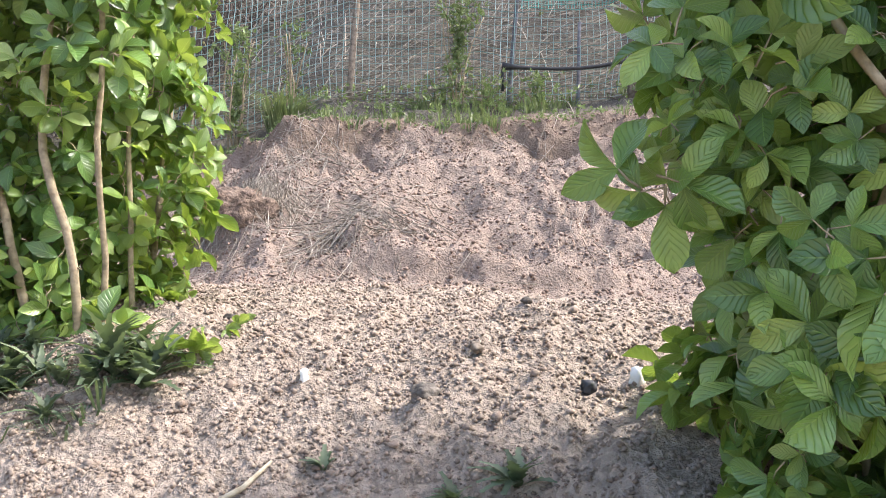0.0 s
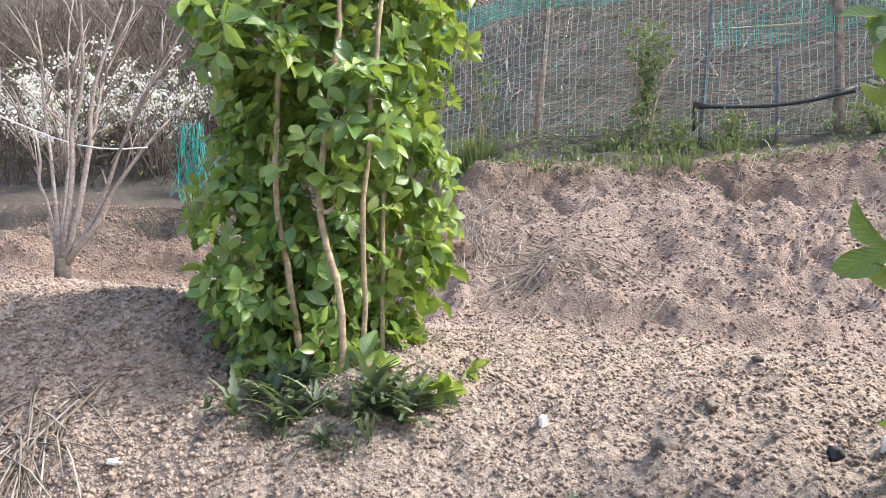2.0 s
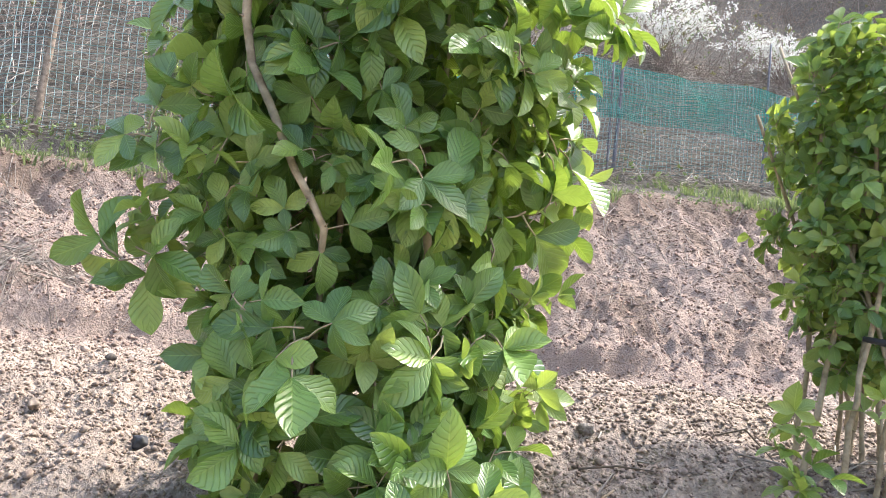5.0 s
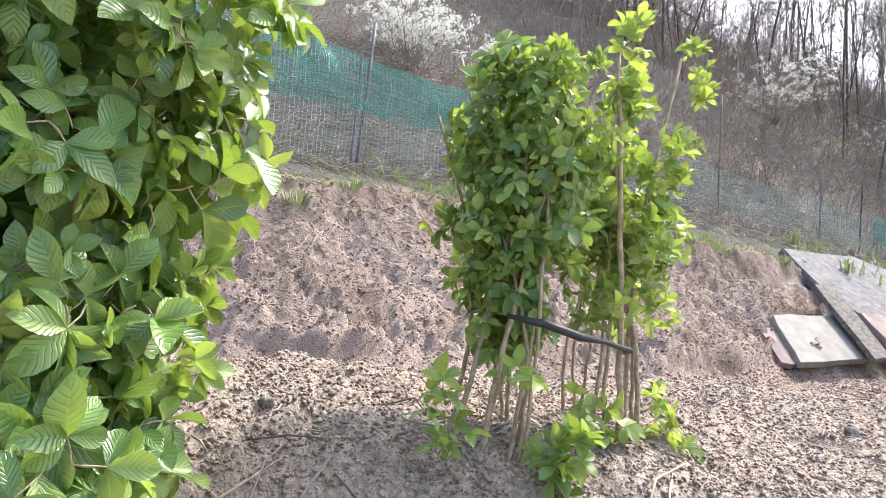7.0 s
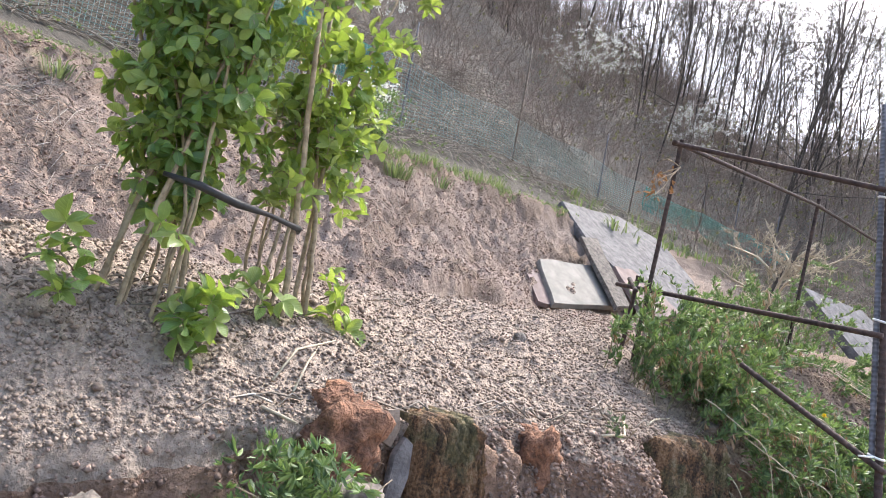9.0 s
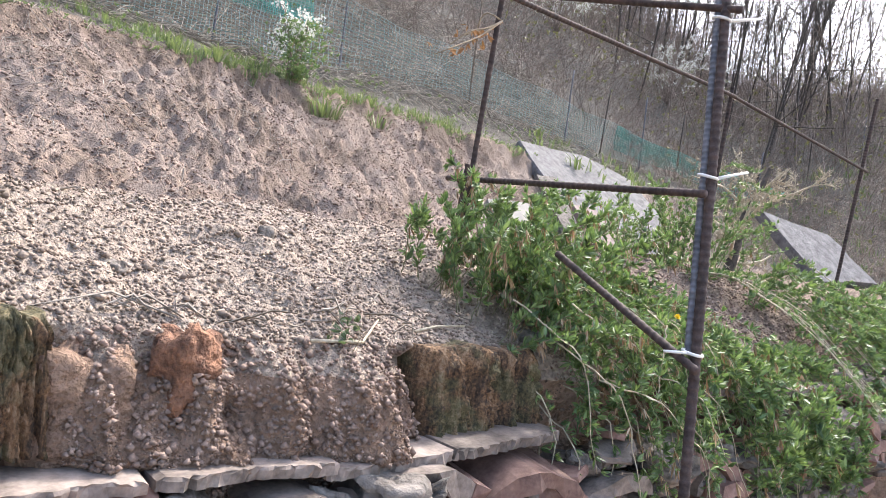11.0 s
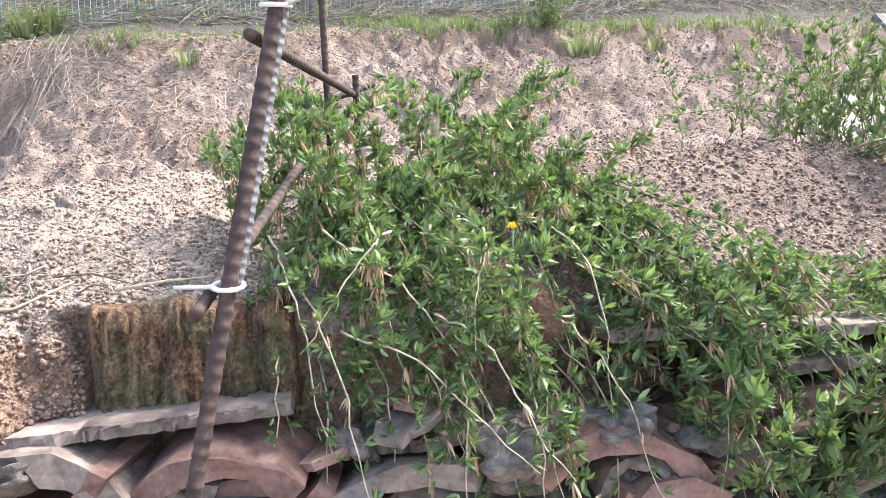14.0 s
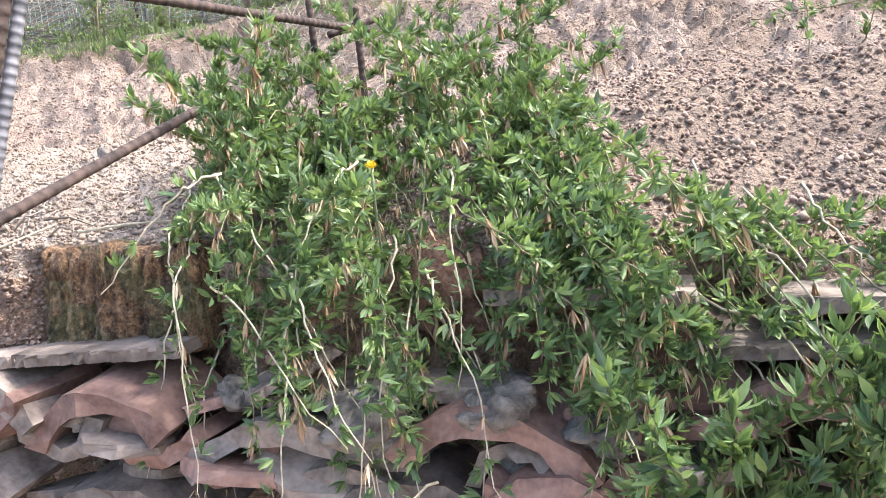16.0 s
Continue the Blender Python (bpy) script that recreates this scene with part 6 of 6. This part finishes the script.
s = Soup()
for i in range(4200):
    x = hr.uniform(9, 34) if i % 3 else hr.uniform(-7, 9)
    d = (-3.0 if x > 12 else 1.5) + 10 * hr.rand()
    y = float(lip_y(x)) + d
    z = gz(x, y) + hr.uniform(0.1, 1.0) * (1 + max(0, x - 9) * 0.03)
    if fbm(np.array([x * 0.5]), np.array([d * 0.5]), 14, 2)[0] < -0.08:
        continue
    add_soup(s, SPRAYS[hr.randint(0, 8)], frame_at((x, y, z), hr.normal(0, 1, 3), hr.normal(0, 1, 3), hr.uniform(1.5, 3.0) * (1 + max(0, x - 9) * 0.04)))
for i in range(700):
    x, d = hr.uniform(-8, -2.0), hr.uniform(0.2, 2.2)
    y = float(lip_y(x)) + d
    add_soup(s, SPRAYS[hr.randint(0, 8)], frame_at((x, y, gz(x, y) + hr.uniform(0.0, 0.8)), hr.normal(0, 1, 3), hr.normal(0, 1, 3), hr.uniform(1.2, 2.2)))
thing("undergrowth", "yellow green budding undergrowth on the hillside", "undergrowth", "stuff", mesh=s.mesh("undergrowth", BUDS))


def bare_tree_meshes(seed, height, lean=0.1, spread=0.5, depth=4, rad=None, gnarl=0.05):
    r = np.random.RandomState(seed)
    trunk, crown = Soup(), Soup()

    def grow(p, d, ln, rad, level):
        n = 7 if level == 0 else 5 if depth > 3 else (4, 3, 2)[level - 1]
        pts = [np.array(p)]
        dd = unit(d)
        for i in range(n - 1):
            dd = unit(dd + r.normal(0, gnarl, 3) + [0, 0, 0.03])
            pts.append(pts[-1] + dd * ln / (n - 1))
        end = rad * (0.30 if level == 0 else 0.30)
        tube(trunk if level == 0 else crown, pts, np.linspace(rad, end, n), 6 if level == 0 else 4 if level < 2 else 3, 0, False)
        if level >= depth:
            return
        for k in range(r.randint(4, 7) if level else r.randint(10, 15)):
            t = r.uniform(0.35, 1.0) if level else 0.3 + 0.7 * r.rand() ** 0.8
            q = pts[min(n - 1, int(t * (n - 1)))]
            nd = unit(dd * 0.75 + r.normal(0, spread, 3) + [0, 0, 0.12])
            grow(q, nd, ln * r.uniform(0.28, 0.5), max(0.0055, rad * (1 - 0.6 * t) * 0.5), level + 1)

    grow((0, 0, -0.2), (r.normal(0, lean), r.normal(0, lean), 1), height * (0.62 if rad else 0.95), rad or height * 0.0055, 0)
    return trunk.mesh("trunk", TRUNK), crown.mesh("crown", TRUNK)


models = []
for k in range(5):
    tr, cr = bare_tree_meshes(700 + k, 7.5, 0.22, 0.62, 3)
    ob = thing("bare_tree", "tall slim leafless tree with dark bark", "tree", group="bare trees on the hill")
    part("trunk", tr, ob)
    part("crown", cr, ob)
    models.append(ob)
spots = []
for i in range(170):
    x = 12 + 26 * hr.rand() ** 0.8
    d = hr.uniform(0, 20) if x > 16 else hr.uniform(7, 18)
    spots.append((x, float(lip_y(x)) + d, hr.uniform(0.6, 1.05)))
for i in range(14):
    x = hr.uniform(-6, 12)
    spots.append((x, float(lip_y(x)) + hr.uniform(9, 15), hr.uniform(0.6, 1.0)))
for i, (x, y, k) in enumerate(spots):
    m = pose(x, y, gz(x, y), 0, 0, hr.uniform(0, 360)) @ Matrix.Scale(k, 4)
    if i < 5:
        models[i].matrix_basis = m
    else:
        c = copy_thing(models[i % 5], m)
        c.matrix_basis = m

tr, cr = bare_tree_meshes(777, 2.6, 0.35, 0.75, 4, 0.075, 0.22)
ob = thing("orchard_tree", "gnarled pruned fruit tree with pale bare twigs", "tree", at=pose(8.9, 1.6, gz(8.9, 1.6) - 0.05, 0, 0, 40))
part("trunk", tr, ob)
cr.materials[0] = CANE
part("crown", cr, ob)

# ---- sapling at the left, with string ----
ob = thing("bare_sapling", "leafless multi-stemmed sapling with a dark stump", "tree", at=pose(-3.0, 3.4, gz(-3.0, 3.4)))
sr = np.random.RandomState(4)
s = Soup()
tube(s, [(0, 0, -0.05), (0.01, 0, 0.08), (0.0, 0, 0.17)], [0.045, 0.042, 0.038], 9)
part("stump", s.mesh("stump", TRUNK), ob, "blackened stump")
tw = Soup()
for ex, ey, ez in ((-0.28, 0.0, 1.5), (-0.12, 0.1, 1.7), (0.10, -0.1, 1.7), (0.30, 0.0, 1.6), (0.55, 0.1, 0.95), (-0.5, 0.1, 1.1), (0.2, 0.2, 1.8), (0.75, -0.05, 1.45)):
    s = Soup()
    mid = np.array((ex * 0.45, ey * 0.4, 0.17 + (ez - 0.17) * 0.45))
    stout = 1.7 if ex in (0.30, 0.10, 0.55) else 1.15
    tube(s, bend((ex * 0.05, 0, 0.14), mid, sr, 0.015, 5).tolist() + bend(mid, (ex, ey, ez), sr, 0.03, 6)[1:].tolist(), np.linspace(0.012, 0.003, 10) * stout, 7)
    for k in range(9):
        t = sr.uniform(0.3, 1)
        p = np.array((0, 0, 0.14)) + (np.array((ex, ey, ez)) - (0, 0, 0.14)) * t
        p = p * (0.93, 0.93, 1)
        d = np.array((ex * 0.5 + sr.normal(0, 0.3), sr.normal(0, 0.2), 0.5)) * sr.uniform(0.3, 0.8)
        tube(tw, [p, p + d * 0.5 + (0, 0, 0.02), p + d], [0.006, 0.004, 0.0015], 4)
    part("branch", s.mesh("branch", PALE_BARK), ob)
part("twig_spray", tw.mesh("twig_spray", PALE_BARK), ob, kind="stuff")
s = Soup()
tube(s, bend((-0.5, -0.1, 0.98), (0.5, 0, 0.78), sr, 0.02, 8, 0.06), 0.004, 4)
part("string", s.mesh("string", WHITE), ob, "pale string tied round the branches")
s = Soup()
tube(s, [(-2.27, 2.3, 1.1), (-2.31, 2.3, 1.7), (-2.34, 2.3, 2.25)], [0.013, 0.012, 0.012], 8)
thing("pole", "weathered grey pole standing in the soil", "pole", mesh=s.mesh("pole", STEEL))

# ---- crumbs, clods, roots and sticks ----
def crumbs(n, xr, yf, lo, hi, seed, sink=0.35, flat=0.75, given=None, grade=2.2, mat=None):
    """Angular crumbs of soil lying on the ground."""
    r = np.random.RandomState(seed)
    if given is None:
        x = r.uniform(*xr, n)
        y = yf(x, r)
        z = over_ground(x, y)
    else:
        x, y, z = given
    size = lo * (hi / lo) ** (r.rand(n) ** grade)
    base = np.array([(1, 0, 0), (-1, 0, 0), (0, 1, 0), (0, -1, 0), (0, 0, 1), (0, 0, -1)], float)
    faces = np.array([(0, 2, 4), (2, 1, 4), (1, 3, 4), (3, 0, 4), (2, 0, 5), (1, 2, 5), (3, 1, 5), (0, 3, 5)])
    v = base[None] * (1 + r.uniform(-0.25, 0.25, (n, 6, 1))) + r.normal(0, 0.14, (n, 6, 3))
    a = r.uniform(0, 6.283, n)
    c, s_ = np.cos(a)[:, None], np.sin(a)[:, None]
    v = np.stack([v[..., 0] * c - v[..., 1] * s_, v[..., 0] * s_ + v[..., 1] * c, v[..., 2] * flat], -1)
    v = v * size[:, None, None] + np.stack([x, y, z + size * (flat - sink)], -1)[:, None, :]
    me = bpy.data.meshes.new("crumbs")
    f = (faces[None] + 6 * np.arange(n)[:, None, None]).reshape(-1, 3)
    me.from_pydata(v.reshape(-1, 3).tolist(), [], f.tolist())
    me.materials.append(mat or GRAIN)
    me.polygons.foreach_set("use_smooth", np.full(len(f), True))
    me.update()
    return me


thing("soil_crumbs", "loose pinkish soil crumbs covering the terrace", "soil", "stuff",
      mesh=crumbs(82000, (-1.5, 3.1), lambda x, r: edge_y(x) + 1.15 * r.rand(len(x)) ** 1.35, 0.0016, 0.0058, 1, 0.4, 0.85, None, 1.6))
thing("brown_crumbs", "browner soil crumbs beside the vines", "soil", "stuff",
      mesh=crumbs(22000, (2.95, 4.7), lambda x, r: edge_y(x) + 1.15 * r.rand(len(x)) ** 1.35, 0.0016, 0.0075, 11, 0.4, 0.85, None, 1.8, RED_GRAIN))
thing("heap_crumbs", "fine grey brown crumbs on the dug heap", "soil", "stuff",
      mesh=crumbs(26000, (-2.4, -0.6), lambda x, r: edge_y(x) + 0.1 + 1.3 * r.rand(len(x)), 0.0024, 0.0085, 8, 0.4, 0.85, None, 1.8))
thing("soil_clods", "larger brown clods scattered over the terrace", "soil", "stuff",
      mesh=crumbs(6000, (-2.2, 4.6), lambda x, r: edge_y(x) + 2.2 * r.rand(len(x)) ** 1.2, 0.004, 0.0115, 2, 0.5, 0.8))
face_x = np.random.RandomState(5).uniform(0.5, 4.6, 26000)
face_x[:12000] = np.random.RandomState(9).uniform(1.55, 2.27, 12000)
face_z = np.random.RandomState(6).uniform(0.78, 1.24, 26000)
face_top = over_ground(face_x, edge_y(face_x))
keep = (face_z < face_top) & ~((face_z > 1.03) & (((face_x > 2.25) & (face_x < 2.57)) | ((face_x > 1.57) & (face_x < 1.71)))) & ((fbm(face_x * 4, face_z * 6, 71, 3) > -0.12) | ((face_x > 1.5) & (face_x < 2.3)))
face_x, face_z, face_top = face_x[keep], face_z[keep], face_top[keep]
thing("fallen_crumbs", "soil crumbs clinging to the worn terrace front", "soil", "stuff",
      mesh=crumbs(len(face_x), (0, 1), None, 0.0018, 0.0075, 4, 0.3, 0.85, (face_x, face_y(face_x, face_z, face_top) - 0.002, face_z), 2.2, RED_GRAIN))
thing("bank_clods", "clods sticking to the cut bank", "soil", "stuff",
      mesh=crumbs(60000, (-4.6, 7.5), lambda x, r: base_y(x) - 0.1 + (lip_y(x) - base_y(x) + 0.15) * r.rand(len(x)), 0.0035, 0.014, 3, 0.5, 0.85, None, 2.0, mat=RED_GRAIN))

boulder("root_clump", "brown ball of roots and earth stuck in the bank", (-0.97, 3.80, gz(-0.97, 3.80) + 0.02), (0.17, 0.13, 0.12), 531, RED_CLOD, (0, 0, 20), 4, 0.4, 0.1)
rr = np.random.RandomState(61)
s = Soup()


def roots(x0, y0, n, rx, ry, ln, lift=0.02):
    x, y = x0 + rr.normal(0, rx, n), y0 + rr.normal(0, ry, n)
    dx, dy = rr.normal(0, 0.8, n) * ln, -np.abs(rr.normal(0.5, 0.3, n)) * ln
    q = []
    for t, up in ((0, (0, lift)), (0.5, (0.0, 0.03)), (1, (0, 0.015))):
        px = x + dx * t
        py = np.maximum(y + dy * t, edge_y(px) + 0.03)
        q.append(np.stack([px, py, over_ground(px, py) + rr.uniform(*up, n)], 1))
    sticks(s, np.stack(q, 1), np.tile([0.0022, 0.002, 0.001], (n, 1)))


roots(-0.97, 3.92, 700, 0.12, 0.10, 0.16, 0.13)
roots(-0.85, 4.40, 190, 0.24, 0.12, 0.16, 0.07)
roots(-0.40, 3.75, 260, 0.16, 0.16, 0.30, 0.07)
roots(1.78, 4.40, 420, 0.22, 0.16, 0.28, 0.10)
roots(0.0, 4.62, 70, 0.8, 0.08, 0.12, 0.05)
roots(3.5, 4.35, 80, 1.2, 0.10, 0.12, 0.05)
roots(2.6, 4.10, 160, 0.4, 0.25, 0.2, 0.04)
roots(4.2, 3.6, 420, 1.1, 0.45, 0.14, 0.03)
roots(1.9, 3.9, 380, 0.8, 0.4, 0.14, 0.03)
roots(0.2, 4.0, 260, 0.9, 0.35, 0.12, 0.02)
roots(1.3, 0.95, 40, 0.35, 0.12, 0.10, 0.01)
roots(-1.05, 1.22, 60, 0.06, 0.05, 0.16, 0.01)
roots(2.0, 0.42, 40, 0.35, 0.04, 0.09, 0.01)
thing("dry_roots", "straw coloured dead roots and grass on the bare earth", "dead grass", "stuff", mesh=s.mesh("dry_roots", STRAW))


def on_ground(pts, lift=0.006):
    return [(x, y, gz(x, y) + lift) for x, y in pts]


for pts, rad, mat, lab in (([(-0.20, 1.12), (-0.17, 1.14), (-0.14, 1.165)], 0.004, CANE, "pale dry stick lying on the soil"), ([(-1.0, 1.20), (-0.99, 1.24), (-0.96, 1.30)], 0.003, BARK, "thin brown stick lying on the soil"),
                           ([(1.38, 0.66), (1.46, 0.70), (1.56, 0.71)], 0.0024, CANE, "pale dry stick lying on the soil"), ([(1.40, 0.63), (1.47, 0.68), (1.51, 0.70)], 0.0022, CANE, "pale dry stick lying on the soil"),
                           ([(1.33, 0.62), (1.35, 0.60), (1.36, 0.57)], 0.003, CANE, "pale dry stick lying on the soil"), ([(2.05, 0.37), (2.16, 0.36), (2.24, 0.40)], 0.003, CANE, "thin root at the terrace edge"),
                           ([(2.30, 0.36), (2.38, 0.37), (2.46, 0.36)], 0.003, CANE, "thin root at the terrace edge"), ([(0.70, 0.95), (0.80, 0.93), (0.92, 0.97)], 0.003, BARK, "thin brown stick lying on the soil")):
    s = Soup()
    tube(s, on_ground(pts), [rad, rad, rad * 0.5], 6)
    thing("stick", lab, "stick", mesh=s.mesh("stick", mat))

for nm, lab, x, y, size, seed, mat in (("stone", "flattish grey stone on the soil", 0.054, 1.258, (0.023, 0.018, 0.014), 1, GREY_ROCK), ("stone", "shiny black stone on the soil", 0.291, 1.277, (0.015, 0.012, 0.011), 2, BLACK),
                                       ("stone", "white stone chip on the soil", 0.362, 1.282, (0.012, 0.012, 0.016), 3, WHITE), ("bark_piece", "dark brown piece of bark on the soil", 0.129, 1.364, (0.009, 0.028, 0.008), 4, WOOD),
                                       ("stone", "small pale stone chip on the soil", -0.136, 1.334, (0.008, 0.006, 0.012), 5, WHITE), ("brick_chip", "orange brick chip on the soil", -0.10, 1.118, (0.013, 0.010, 0.009), 6, RED_ROCK),
                                       ("stone", "grey stone on the terrace", 2.206, 0.688, (0.018, 0.014, 0.02), 7, GREY_ROCK), ("stone", "white stone chip on the soil", -0.84, 1.185, (0.016, 0.012, 0.006), 8, WHITE),
                                       ("stone", "small grey stone on the terrace", 2.62, 0.30, (0.035, 0.025, 0.016), 9, GREY_ROCK), ("stone", "brown stone on the terrace", 1.85, 0.60, (0.018, 0.015, 0.012), 10, GREY_ROCK),
                                       ("stone", "dark stone on the terrace", 0.95, 1.10, (0.015, 0.012, 0.01), 11, GREY_ROCK), ("stone", "brown stone on the terrace", 0.75, 1.30, (0.018, 0.014, 0.011), 12, GREY_ROCK),
                                       ("stone", "dark damp clod on the terrace", -0.32, 1.55, (0.013, 0.011, 0.009), 13, TRUNK), ("stone", "dark damp clod on the terrace", 0.22, 1.50, (0.010, 0.009, 0.007), 14, TRUNK)):
    me = with_mat(rock(seed + 800, size, 0.3, 3, 0.45), mat)
    thing(nm, lab, "stone" if nm != "bark_piece" else "bark", mesh=me, at=pose(x, y, gz(x, y) + size[2] * 0.45, 0, 0, seed * 47))
